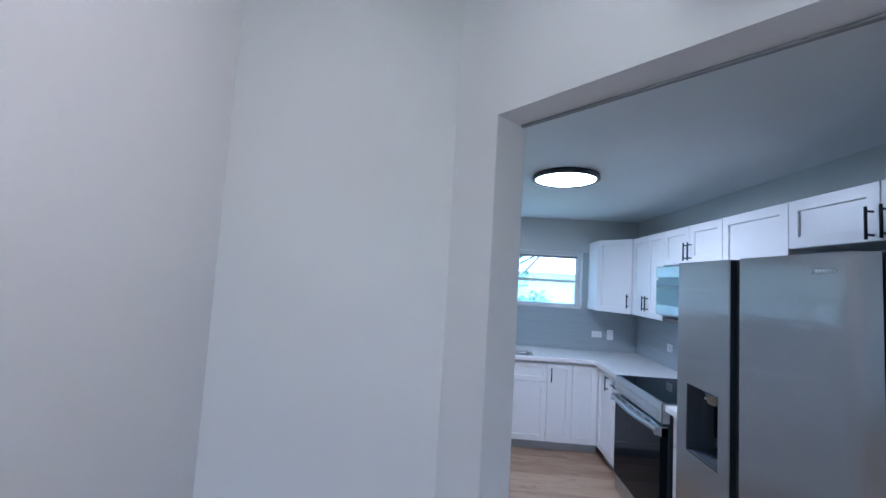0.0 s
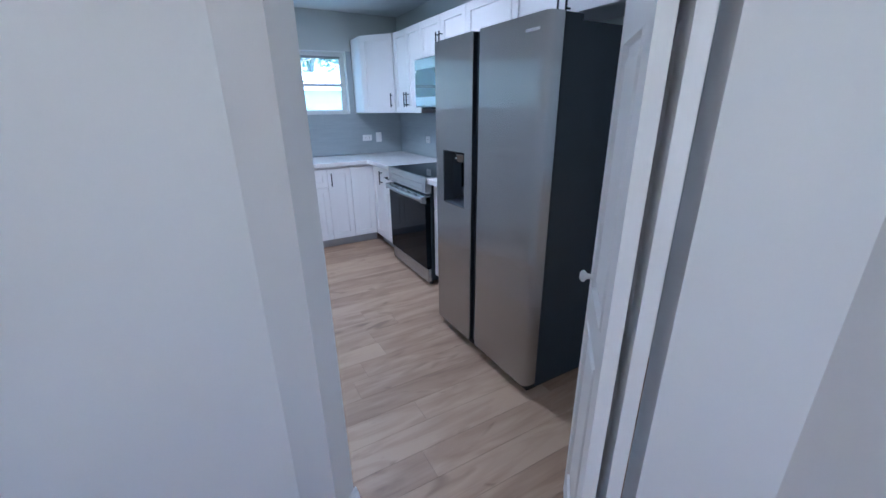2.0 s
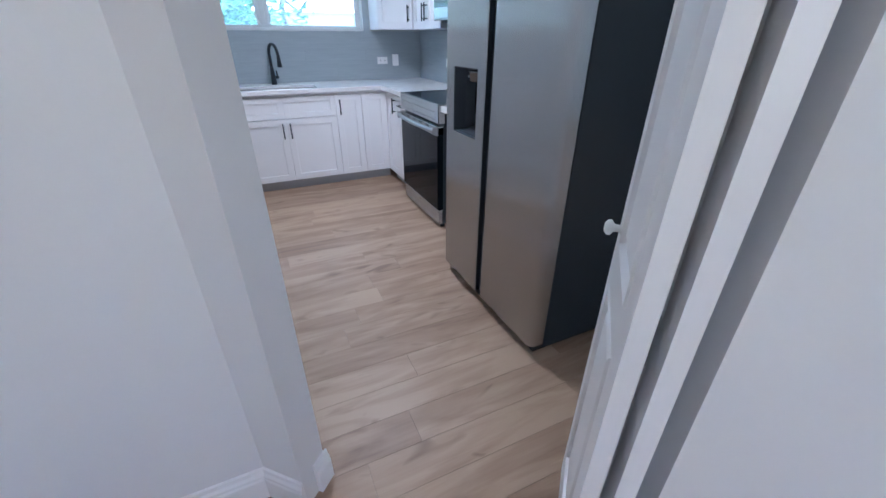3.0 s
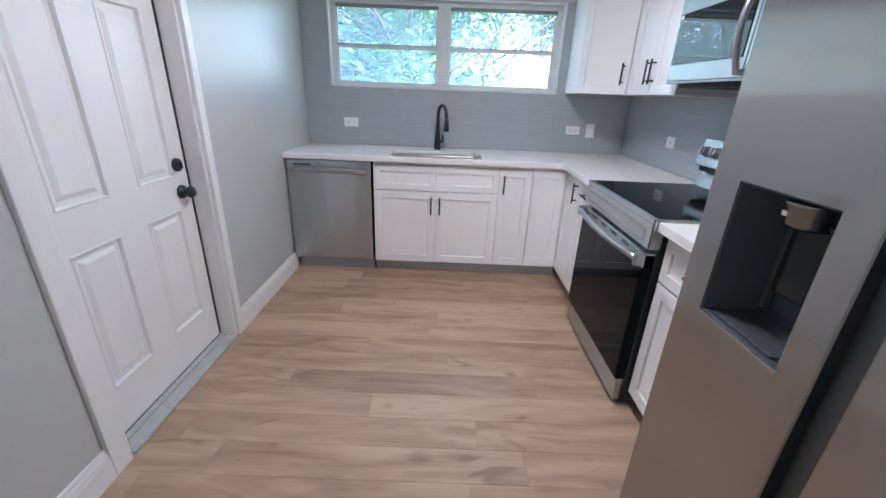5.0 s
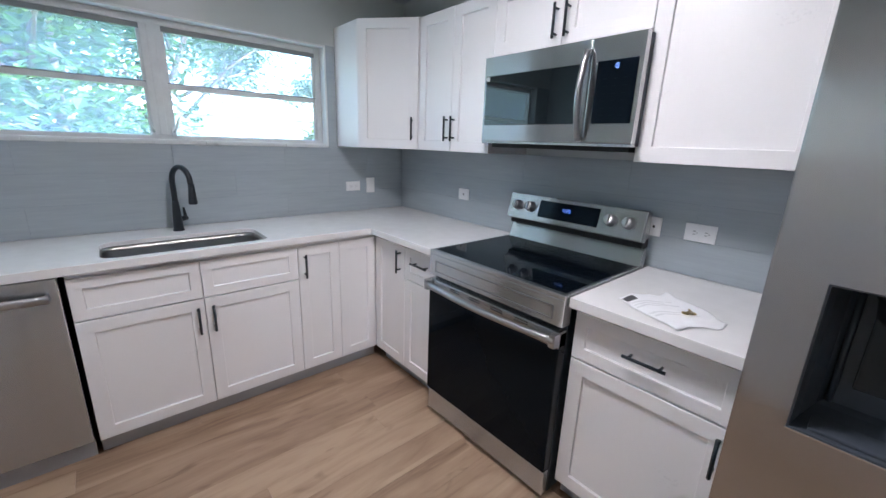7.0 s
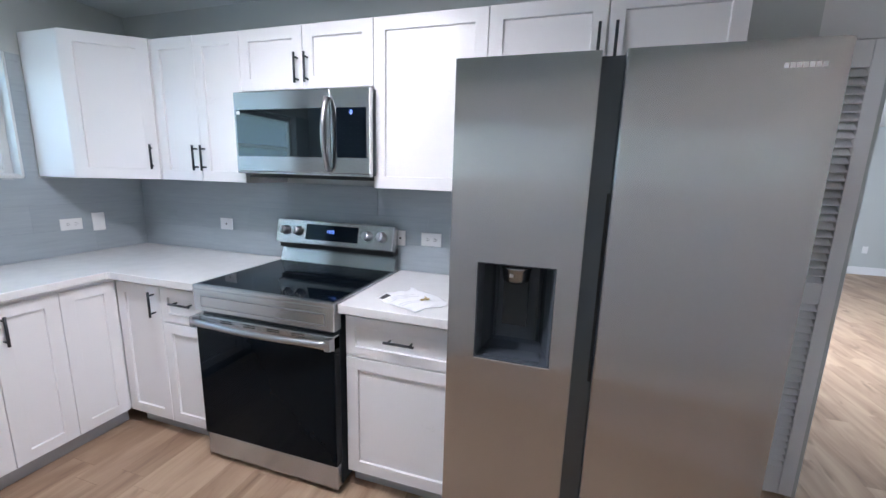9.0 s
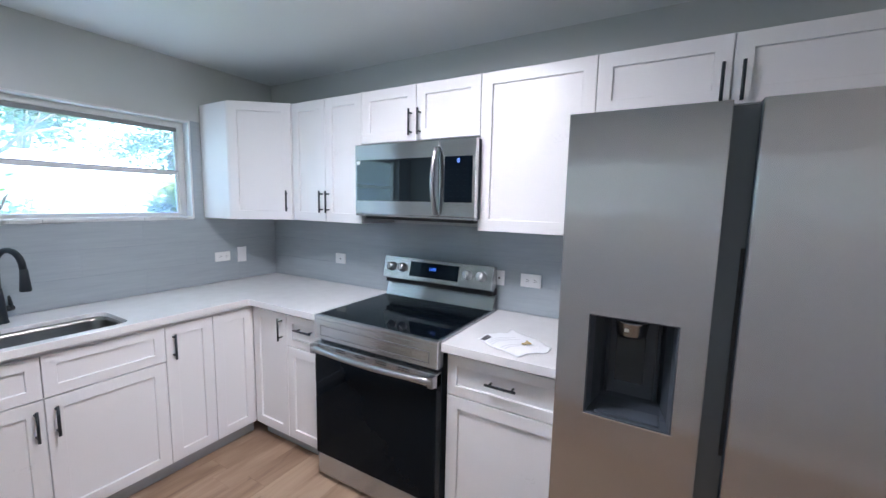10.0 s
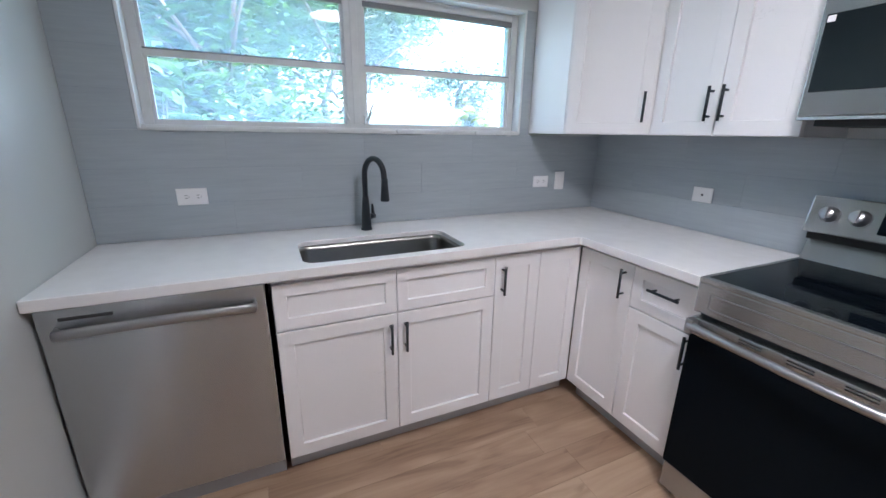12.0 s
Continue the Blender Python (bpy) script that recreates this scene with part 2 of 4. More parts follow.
M_BLUE = glow("blue_display", (0.008, 0.16, 1.0), 0.085)
M_FAINT = mat("faint_panel_print", (0.006, 0.009, 0.011), 0.2, spec=0.1)
M_SILVER = mat("silver_print", (0.85, 0.85, 0.86), 0.35, 0.2)
M_STUCCO = mat("pale_stucco", (0.72, 0.70, 0.66), 0.8, scale=4, bump=0.1)
M_ROOF = mat("white_roof_tile", (0.78, 0.78, 0.76), 0.7, scale=5)
M_GRASS = mat("lawn", (0.10, 0.17, 0.05), 0.9, var=0.35, scale=3, fine=40, bump=0.3)
M_STEM = mat("green_stem", (0.045, 0.055, 0.035), 0.6, var=0.2, scale=10)
M_BARK = mat("bark", (0.23, 0.15, 0.14), 0.85, var=0.3, scale=12, bump=0.4, stretch=(1, 1, 0.3))


def leaf_material(name, color, var=0.35):
    m = mat(name, color, 0.42, var=var, scale=3, fine=14, bump=0.0)
    b = bsdf_of(m)
    nt = m.node_tree
    tr = nt.nodes.new("ShaderNodeBsdfTranslucent")
    tr.inputs[0].default_value = (color[0] * 1.6, color[1] * 1.6, color[2], 1)
    mx = nt.nodes.new("ShaderNodeMixShader")
    mx.inputs[0].default_value = 0.25
    nt.links.new(b.outputs[0], mx.inputs[1])
    nt.links.new(tr.outputs[0], mx.inputs[2])
    nt.links.new(mx.outputs[0], nt.nodes["Material Output"].inputs["Surface"])
    return m


M_LEAF = leaf_material("green_leaf", (0.035, 0.085, 0.045))
M_LEAFL = leaf_material("light_green_leaf", (0.085, 0.18, 0.05))
M_LEAFB = leaf_material("glossy_broad_leaf", (0.24, 0.32, 0.17), 0.7)
M_LEAFY = leaf_material("yellow_green_leaf", (0.17, 0.20, 0.02))
# the haze of distance is put into this paler leaf colour
M_LEAFP = leaf_material("haze_paled_leaf", (0.12, 0.17, 0.14), 0.3)
M_SPOUT = mat("satin_dark_chrome", (0.27, 0.28, 0.29), 0.25, 1.0, var=0.03, bump=0.0)


# ---- mesh helpers ----
def box(bm, x0, x1, y0, y1, z0, z1, bevel=0.0):
    vs = [bm.verts.new((x, y, z)) for z in (z0, z1) for y in (y0, y1) for x in (x0, x1)]
    fs = [bm.faces.new([vs[i] for i in f]) for f in
          ((0, 2, 3, 1), (4, 5, 7, 6), (0, 1, 5, 4), (2, 6, 7, 3), (0, 4, 6, 2), (1, 3, 7, 5))]
    if bevel:
        es = list({e for f in fs for e in f.edges})
        bmesh.ops.bevel(bm, geom=es, offset=bevel, segments=2, affect="EDGES", profile=0.6)
    return bm


def rod(bm, p0, p1, r, seg=14, r1=None):
    """A round bar between two points, tapered if r1 is given."""
    return tube(bm, [p0, p1], [r, r if r1 is None else r1], seg)


def tube(bm, pts, r, seg=14, cap=True):
    pts = [Vector(p) for p in pts]
    rs = r if isinstance(r, (list, tuple)) else [r] * len(pts)
    rings = []
    up = Vector((0.31, 0.17, 0.93))
    for i, p in enumerate(pts):
        d = (pts[min(i + 1, len(pts) - 1)] - pts[max(i - 1, 0)]).normalized()
        if abs(d.dot(up)) > 0.95:
            up = Vector((0.93, 0.2, 0.3))
        a = (up - d * up.dot(d)).normalized()
        b = d.cross(a)
        up = a
        rings.append([bm.verts.new(p + rs[i] * (math.cos(k * 2 * math.pi / seg) * a + math.sin(k * 2 * math.pi / seg) * b))
                      for k in range(seg)])
    for q, s in zip(rings, rings[1:]):
        for k in range(seg):
            f = bm.faces.new((q[k], q[(k + 1) % seg], s[(k + 1) % seg], s[k]))
            f.smooth = True
    if cap:
        bm.faces.new(rings[0][::-1])
        bm.faces.new(rings[-1])
    return bm


def lathe(bm, profile, axis="z", seg=32, at=(0, 0, 0)):
    """Turns (radius, height) pairs round an axis."""
    rings = []
    at = Vector(at)
    for r, h in profile:
        ring = []
        for k in range(seg):
            a = 2 * math.pi * k / seg
            v = {"z": (r * math.cos(a), r * math.sin(a), h), "y": (r * math.cos(a), h, r * math.sin(a)),
                 "x": (h, r * math.cos(a), r * math.sin(a))}[axis]
            ring.append(bm.verts.new(at + Vector(v)))
        rings.append(ring)
    for q, s in zip(rings, rings[1:]):
        for k in range(seg):
            f = bm.faces.new((q[k], q[(k + 1) % seg], s[(k + 1) % seg], s[k]))
            f.smooth = True
    bm.faces.new(rings[0][::-1])
    bm.faces.new(rings[-1])
    return bm


def prism(bm, outline, z0, z1, holes=()):
    """An upright slab over an outline, with holes through it."""
    edges = []
    for loop in (outline, *holes):
        vs = [bm.verts.new((x, y, z0)) for x, y in loop]
        edges += [bm.edges.new((vs[i], vs[(i + 1) % len(vs)])) for i in range(len(vs))]
    bmesh.ops.triangle_fill(bm, edges=edges, use_beauty=True, use_dissolve=False)
    geo = bmesh.ops.extrude_face_region(bm, geom=bm.faces[:])
    bmesh.ops.translate(bm, verts=[v for v in geo["geom"] if isinstance(v, bmesh.types.BMVert)], vec=(0, 0, z1 - z0))
    return bm


def rounded(x0, x1, y0, y1, r, n=6):
    pts = []
    for cx, cy, a0 in ((x1 - r, y1 - r, 0), (x0 + r, y1 - r, 90), (x0 + r, y0 + r, 180), (x1 - r, y0 + r, 270)):
        for k in range(n + 1):
            a = radians(a0 + 90 * k / n)
            pts.append((cx + r * math.cos(a), cy + r * math.sin(a)))
    return pts


def mesh_of(name, bm, material):
    bmesh.ops.recalc_face_normals(bm, faces=bm.faces[:])
    me = bpy.data.meshes.new(name)
    bm.to_mesh(me)
    bm.free()
    for m in material if isinstance(material, (list, tuple)) else [material]:
        me.materials.append(m)
    if any("steel" in m.name and "sink" not in m.name for m in me.materials):
        # the grain's direction: u runs level, v upright
        uv = me.uv_layers.new(name="grain")
        for f in me.polygons:
            side = abs(f.normal.x) > 0.7
            for k in f.loop_indices:
                c = me.vertices[me.loops[k].vertex_index].co
                uv.data[k].uv = (c.y if side else c.x, c.y if abs(f.normal.z) > 0.7 and not side else c.z)
    return me


def part(name, bm, material, parent=None, label=""):
    ob = new(name, mesh_of(name, bm, material))
    if parent:
        ob.parent = parent
    if label:
        ob["label"] = label
    return ob


def thing(name, m, label, category, group=""):
    ob = new(name)
    ob.empty_display_size = 0.1
    ob.matrix_world = m
    return tagged(ob, label, category, group)


def structure(name, bm, material, label=""):
    return tagged(part(name, bm, material), label, "", "", "structure")


def B():
    return bmesh.new()


# ---- the plan ----
XW, XE, YN, TOP = -0.812, 1.865, 4.384, 2.40
FACE_N, FACE_E, FACE_U = 3.79, 1.248, 1.545          # door faces: sink run, range run, wall cabinets
HALL_W, HALL_N, HALL_E, HALL_S = -0.775, 0.797, 0.762, -3.0
LIV_N, LIV_E, LIV_S = 0.40, 8.1, -5.0
DIAG, THICK = 0.457, 0.108                             # the slanting wall: its distance along (1, 1), its thickness
R2 = math.sqrt(0.5)
WIN = (-0.585, 1.228, 1.383, 2.008)                  # the window's opening: x, x, z, z
DOOR_Y = (2.020, 2.857)
DOOR_H = 2.04


def slant(s, d=DIAG):
    """A place by the slanting wall: s along it, d across it."""
    return ((d + s) * R2, (d - s) * R2)


# floor base, ceilings
structure("ground", box(B(), -60, 60, -60, 90, -0.45, -0.25), M_GRASS, "green lawn around the house")
structure("floor", box(B(), XW - 0.2, LIV_E + 0.1, LIV_S - 0.1, YN + 0.2, -0.06, -0.006), M_SUBFLOOR, "oak-look plank floor")
structure("ceiling", box(B(), XW - 0.25, LIV_E + 0.2, LIV_S - 0.2, YN + 0.25, TOP, TOP + 0.12), M_CEIL, "flat white painted ceiling")

# north wall with the window
bm = B()
box(bm, XW - 0.2, WIN[0], YN, YN + 0.2, -0.3, TOP)
box(bm, WIN[1], XE + 0.2, YN, YN + 0.2, -0.3, TOP)
box(bm, WIN[0], WIN[1], YN, YN + 0.2, -0.3, WIN[2])
box(bm, WIN[0], WIN[1], YN, YN + 0.2, WIN[3], TOP)
WALL_N = structure("wall_north", bm, M_WALL, "grey painted wall with a window over the sink")

# west wall with the outside door
bm = B()
box(bm, XW - 0.2, XW, HALL_N + 0.12, DOOR_Y[0], 0, TOP)
box(bm, XW - 0.2, XW, DOOR_Y[1], YN, 0, TOP)
box(bm, XW - 0.2, XW, DOOR_Y[0], DOOR_Y[1], DOOR_H, TOP)
structure("wall_west", bm, M_WALL, "light grey painted wall beside the back door")

# east wall, with the louvred closet's opening and the way to the living room
bm = B()
box(bm, XE, XE + 0.12, 0.64, YN, 0, TOP)
box(bm, XE + 0.02, XE + 0.12, LIV_N - 0.02, LIV_N + 0.02, 0, 2.014)
box(bm, XE, XE + 0.12, LIV_S, LIV_N, 2.08, TOP)
WALL_E = structure("wall_east", bm, M_WALL, "grey painted wall behind the range")
structure("wall_over_louvre", box(B(), XE + 0.006, XE + 0.12, LIV_N, 0.638, 2.014, TOP), M_HALL, "white painted wall over the louvred door")
structure("wall_closet", box(box(B(), XE + 0.12, XE + 0.75, 0.90, 1.0, 0, TOP), XE + 0.75, XE + 0.85, LIV_N, 1.0, 0, TOP), M_WALL,
          "plain closet wall")

# living room
# unseen north wall; its opening is made up for the fill lamp
bm = B()
box(bm, XE + 0.12, 3.6, LIV_N, LIV_N + 0.12, 0, TOP)
box(bm, 5.6, LIV_E, LIV_N, LIV_N + 0.12, 0, TOP)
box(bm, 3.6, 5.6, LIV_N, LIV_N + 0.12, 0, 0.9)
box(bm, 3.6, 5.6, LIV_N, LIV_N + 0.12, 2.1, TOP)
structure("wall_living_north", bm, M_WALL, "blue-grey living room wall")
structure("wall_living_east", box(B(), LIV_E, LIV_E + 0.12, LIV_S, LIV_N + 0.12, 0, TOP), M_WALL, "blue-grey living room wall")
structure("wall_living_south", box(B(), HALL_E, LIV_E, LIV_S - 0.12, LIV_S, 0, TOP), M_WALL, "blue-grey living room wall")
structure("baseboard_living", box(B(), LIV_E - 0.015, LIV_E, LIV_S, LIV_N, 0, 0.13, 0.004), M_TRIM, "white baseboard")

# hall
bm = B()
box(bm, HALL_W - 0.12, HALL_W, HALL_S, HALL_N, 0, TOP)
structure("wall_hall_west", bm, M_HALL, "white painted hall wall")
corner_w = (2 * DIAG * R2 - HALL_N, HALL_N)
corner_e = (HALL_E, 2 * DIAG * R2 - HALL_E)
back = THICK / R2                                    # the slanting wall's inner face meets the others this much further
bm = B()
prism(bm, [(HALL_W - 0.12, HALL_N), corner_w, (corner_w[0] + back - 0.12, HALL_N + 0.12), (HALL_W - 0.12, HALL_N + 0.12)], 0, TOP)
structure("wall_hall_north", bm, M_HALL, "white painted hall wall")
bm = B()
prism(bm, [(HALL_E, LIV_S), (HALL_E + 0.12, LIV_S), (HALL_E + 0.12, corner_e[1] + back - 0.12), corner_e], 0, TOP)
structure("wall_hall_east", bm, M_HALL, "white painted hall wall")
# unseen south end; its opening is made up for the hall's fill lamp
bm = B()
box(bm, HALL_W - 0.12, -0.72, HALL_S - 0.12, HALL_S, 0, TOP)
box(bm, -0.22, HALL_E, HALL_S - 0.12, HALL_S, 0, TOP)
box(bm, -0.72, -0.22, HALL_S - 0.12, HALL_S, 0, 0.8)
box(bm, -0.72, -0.22, HALL_S - 0.12, HALL_S, 2.1, TOP)
structure("wall_hall_south", bm, M_HALL, "white painted hall wall")

# slanting wall with the kitchen doorway
S0, S1, LINTEL = -0.525, 0.347, 2.031
bm = B()
s_w = (corner_w[0] - corner_w[1]) * R2
s_e = (corner_e[0] - corner_e[1]) * R2
in_w, in_e = (corner_w[0] + back - 0.12, HALL_N + 0.12), (HALL_E + 0.12, corner_e[1] + back - 0.12)
prism(bm, [corner_w, slant(S0), slant(S0, DIAG + THICK), in_w], 0, TOP)
b2 = B()
prism(b2, [slant(S1), corner_e, in_e, slant(S1, DIAG + THICK)], 0, TOP)
b3 = B()
prism(b3, [slant(S0), slant(S1), slant(S1, DIAG + THICK), slant(S0, DIAG + THICK)], LINTEL, TOP)
for extra in (b2, b3):
    tmp = bpy.data.meshes.new("tmp")
    extra.to_mesh(tmp)
    bm.from_mesh(tmp)
    extra.free()
    bpy.data.meshes.remove(tmp)
structure("wall_slanting", bm, M_HALL, "white painted slanting wall with the kitchen doorway")

# warm fill lamp added behind the walk; no window is known there
opening_lamp("hall_fill", pose(-0.47, HALL_S - 0.03, 1.45, 90, 0, 0), 0.46, 1.28, HALL_W_POWER, (1.0, 0.80, 0.65))
# lamp added on the room side of the panes, to strengthen the sky's light
opening_lamp("sink_window_daylight", pose((WIN[0] + WIN[1]) / 2, YN + 0.040, (WIN[2] + WIN[3]) / 2, -90, 0, 0), WIN[1] - WIN[0] - 0.1, WIN[3] - WIN[2] - 0.1,
            SINK_POWER, (0.75, 0.98, 0.97))
# fill lamp added to brighten the living room, with no window known
opening_lamp("living_fill", pose(4.6, LIV_N + 0.05, 1.5, -90, 0, 0), 1.9, 1.15, LIV_POWER, (0.92, 0.96, 1.0))



# ---- trim ----
def baseboard(name, length, m, label="white moulded baseboard along the wall"):
    """A moulded board that runs along local x, with its face to local -y."""
    prof = [(0, 0), (0.016, 0), (0.016, 0.088), (0.013, 0.096), (0.013, 0.106), (0.008, 0.116), (0.006, 0.130), (0, 0.134)]
    bm = B()
    ends = [[bm.verts.new((x, -d, h)) for d, h in prof] for x in (0, length)]
    for i in range(len(prof)):
        j = (i + 1) % len(prof)
        bm.faces.new((ends[0][i], ends[0][j], ends[1][j], ends[1][i]))
    bm.faces.new(ends[0][::-1])
    bm.faces.new(ends[1])
    ob = structure(name, bm, M_TRIM, label)
    ob.matrix_world = m
    return ob


def along(p, q):
    return pose(p[0], p[1], 0, 0, 0, math.degrees(math.atan2(q[1] - p[1], q[0] - p[0])))


baseboard("baseboard_west", FACE_N + 0.03 - (DOOR_Y[1] + 0.045), along((XW, DOOR_Y[1] + 0.045), (XW, FACE_N)))
baseboard("baseboard_west", DOOR_Y[0] - 0.075 - (HALL_N + 0.12), along((XW, HALL_N + 0.12), (XW, DOOR_Y[0])))
baseboard("baseboard_hall", corner_w[0] - HALL_W, along((HALL_W, HALL_N), corner_w))
baseboard("baseboard_hall", S0 - s_w + 0.004, along(corner_w, slant(S0)))
baseboard("baseboard_hall", s_e - S1, along(slant(S1), corner_e))
baseboard("baseboard_hall", HALL_N - HALL_S, along((HALL_W, HALL_S), (HALL_W, HALL_N)))
baseboard("baseboard_hall", corner_e[1] - HALL_S, along(corner_e, (HALL_E, HALL_S)))
# short return inside the doorway
p, q = slant(S0, DIAG + 0.055), slant(S0, DIAG + THICK)
baseboard("baseboard_doorway", math.dist(p, q) + 0.012, along(p, q))
baseboard("baseboard_slant_kitchen", (Vector(slant(S0, DIAG + THICK)) - Vector(in_w)).length, along(slant(S0, DIAG + THICK), in_w))

# door casing and jamb
bm = B()
x = XW
for y0, y1 in ((DOOR_Y[0] - 0.075, DOOR_Y[0] + 0.004), (DOOR_Y[1] - 0.004, DOOR_Y[1] + 0.045)):
    box(bm, x - 0.002, x + 0.018, y0, y1, 0, DOOR_H + 0.075, 0.004)
box(bm, x - 0.002, x + 0.019, DOOR_Y[0] - 0.078, DOOR_Y[1] + 0.048, DOOR_H, DOOR_H + 0.078, 0.004)
structure("trim_door", bm, M_TRIM, "white painted door casing")
bm = B()
for y0, y1 in ((DOOR_Y[0], DOOR_Y[0] + 0.02), (DOOR_Y[1] - 0.02, DOOR_Y[1])):
    box(bm, x - 0.198, x - 0.003, y0, y1, 0.002, DOOR_H)
box(bm, x - 0.198, x - 0.003, DOOR_Y[0] + 0.02, DOOR_Y[1] - 0.02, DOOR_H - 0.02, DOOR_H)
structure("trim_jamb", bm, M_TRIM, "white painted door jamb")
bm = B()
box(bm, x - 0.198, x + 0.012, DOOR_Y[0] + 0.021, DOOR_Y[1] - 0.021, -0.004, 0.012, 0.003)
box(bm, x - 0.098, x - 0.052, DOOR_Y[0] + 0.021, DOOR_Y[1] - 0.021, 0.012, 0.02, 0.003)
structure("trim_threshold", bm, M_SILL, "worn grey metal threshold of the back door")


def raised_panels(bm, panels, y, deep=0.010, wide=0.030):
    """Moulded panels on a face at local y: a sunk border and a raised field."""
    for x0, x1, z0, z1 in panels:
        loops = []
        for inset, d in ((0, 0), (0.006, -0.004), (0.012, deep), (wide, deep), (wide + 0.018, 0.001)):
            loops.append([bm.verts.new(v) for v in ((x0 + inset, y + d, z0 + inset), (x1 - inset, y + d, z0 + inset),
                                                    (x1 - inset, y + d, z1 - inset), (x0 + inset, y + d, z1 - inset))])
        for a, b in zip(loops, loops[1:]):
            for i in range(4):
                bm.faces.new((a[i], a[(i + 1) % 4], b[(i + 1) % 4], b[i]))
        bm.faces.new(loops[-1])


def panel_leaf(bm, w, h, t, panels):
    """A moulded door leaf, front face at y = 0 towards -y, with real sunk panels."""
    xs = sorted({0.0, w, *[v for p in panels for v in p[:2]]})
    zs = sorted({0.0, h, *[v for p in panels for v in p[2:]]})
    for xa, xb in zip(xs, xs[1:]):
        for za, zb in zip(zs, zs[1:]):
            if any(p[0] <= xa and xb <= p[1] and p[2] <= za and zb <= p[3] for p in panels):
                continue
            bm.faces.new([bm.verts.new(v) for v in ((xa, 0, za), (xb, 0, za), (xb, 0, zb), (xa, 0, zb))])
    raised_panels(bm, panels, 0.0)
    bmesh.ops.remove_doubles(bm, verts=bm.verts[:], dist=0.0002)
    back = [bm.verts.new(v) for v in ((0, t, 0), (w, t, 0), (w, t, h), (0, t, h))]
    bm.faces.new(back)
    for a, b in (((0, 0), (w, 0)), ((w, 0), (w, h)), ((w, h), (0, h)), ((0, h), (0, 0))):
        bm.faces.new([bm.verts.new(v) for v in ((a[0], 0, a[1]), (b[0], 0, b[1]), (b[0], t, b[1]), (a[0], t, a[1]))])
    return bm


# outside door: six moulded panels, black knob and deadbolt; its face looks along +x
W = DOOR_Y[1] - DOOR_Y[0] - 0.057
door = tagged(new("door_1"), "white six-panel back door, closed, with black hardware", "door", "", "structure")
door.matrix_world = pose(XW - 0.085, DOOR_Y[0] + 0.023, 0.022, 0, 0, 90)
st, mid = 0.092, 0.148
pw = (W - 2 * st - mid) / 2
cols = ((st, st + pw), (st + pw + mid, W - st))
PANELS = [(a, b, z0, z1) for a, b in cols for z0, z1 in ((0.205, 0.765), (0.918, 1.60), (1.70, 1.89))]
part("door_leaf", panel_leaf(B(), W, DOOR_H - 0.045, 0.044, PANELS), M_TRIM, door)
knob_x = W - 0.062
bm = lathe(B(), [(0.0, -0.062), (0.018, -0.061), (0.027, -0.052), (0.028, -0.042), (0.022, -0.032), (0.012, -0.026), (0.011, -0.012),
                 (0.031, -0.010), (0.033, 0.0)], "y", 28, (knob_x, 0, 0.843))
part("door_knob", bm, M_BLACK, door, "round matt black door knob")
bm = lathe(B(), [(0.0, -0.018), (0.022, -0.018), (0.030, -0.012), (0.031, 0.0)], "y", 28, (knob_x, 0, 0.970))
box(bm, knob_x - 0.004, knob_x + 0.004, -0.030, -0.016, 0.955, 0.985, 0.002)
part("deadbolt", bm, M_BLACK, door, "round matt black deadbolt turn")
bm = box(B(), W + 0.0005, W + 0.0135, -0.002, 0.04, 0, DOOR_H - 0.046)
part("weather_strip", bm, M_RUBBER, door, "black weather strip")
door_sweep = part("door_sweep", box(B(), 0, W, -0.004, 0.046, -0.010, 0.0), M_RUBBER, door)

# folded bifold door in the slanting doorway: two leaves side by side, hinged at their far edges
LEAF, LH = 0.402, 1.974


def bifold_leaf(parent, s, name):
    """One leaf; local x runs into the kitchen, its moulded face looks back along the opening."""
    pn = [(0.075, LEAF - 0.075, z0, z1) for z0, z1 in ((0.16, 0.80), (0.905, 1.56), (1.69, 1.88))]
    ob = part(name, panel_leaf(B(), LEAF, LH, 0.033, pn), M_TRIM, parent)
    return ob


bif = tagged(new("door_2"), "white moulded bifold door, folded open at the doorway", "door", "", "structure")
o = slant(0.0, DIAG + 0.003)
# local x along (1, 1) into the kitchen, local y along the wall to the other jamb's far hand
bif.matrix_world = pose(o[0], o[1], 0.022, 0, 0, 45)
for s, name, turn in ((0.2235, "front_leaf", 0.0), (0.281, "rear_leaf", 0.0)):
    ob = bifold_leaf(bif, s, name)
    ob.matrix_local = pose(0, -s, 0, 0, 0, 180 + turn) @ pose(-LEAF, 0, 0)
bm = B()
lathe(bm, [(0.0, -0.036), (0.010, -0.036), (0.017, -0.030), (0.018, -0.023), (0.009, -0.016), (0.008, -0.004), (0.014, 0.0)], "y", 24,
      (0, 0, 0))
kn = part("leaf_knob", bm, M_PLATE, bif, "small white round knob")
kn.matrix_local = pose(LEAF - 0.055, -0.222, 0.935, 0, 0, 180)
for z in (0.25, 0.98, 1.75):
    part("hinge", rod(B(), (LEAF + 0.004, -0.27, z - 0.035), (LEAF + 0.004, -0.27, z + 0.035), 0.006, 10), M_CHROME, bif)
a0, a1 = slant(S0 + 0.004, DIAG + 0.09), slant(S1 - 0.004, DIAG + 0.09)
track = box(B(), 0, math.dist(a0, a1), -0.006, 0.006, LINTEL - 0.006, LINTEL - 0.001, 0.002)
tr = structure("trim_track", track, M_RAIL, "grey metal track of the bifold door")
tr.matrix_world = along(a0, a1)

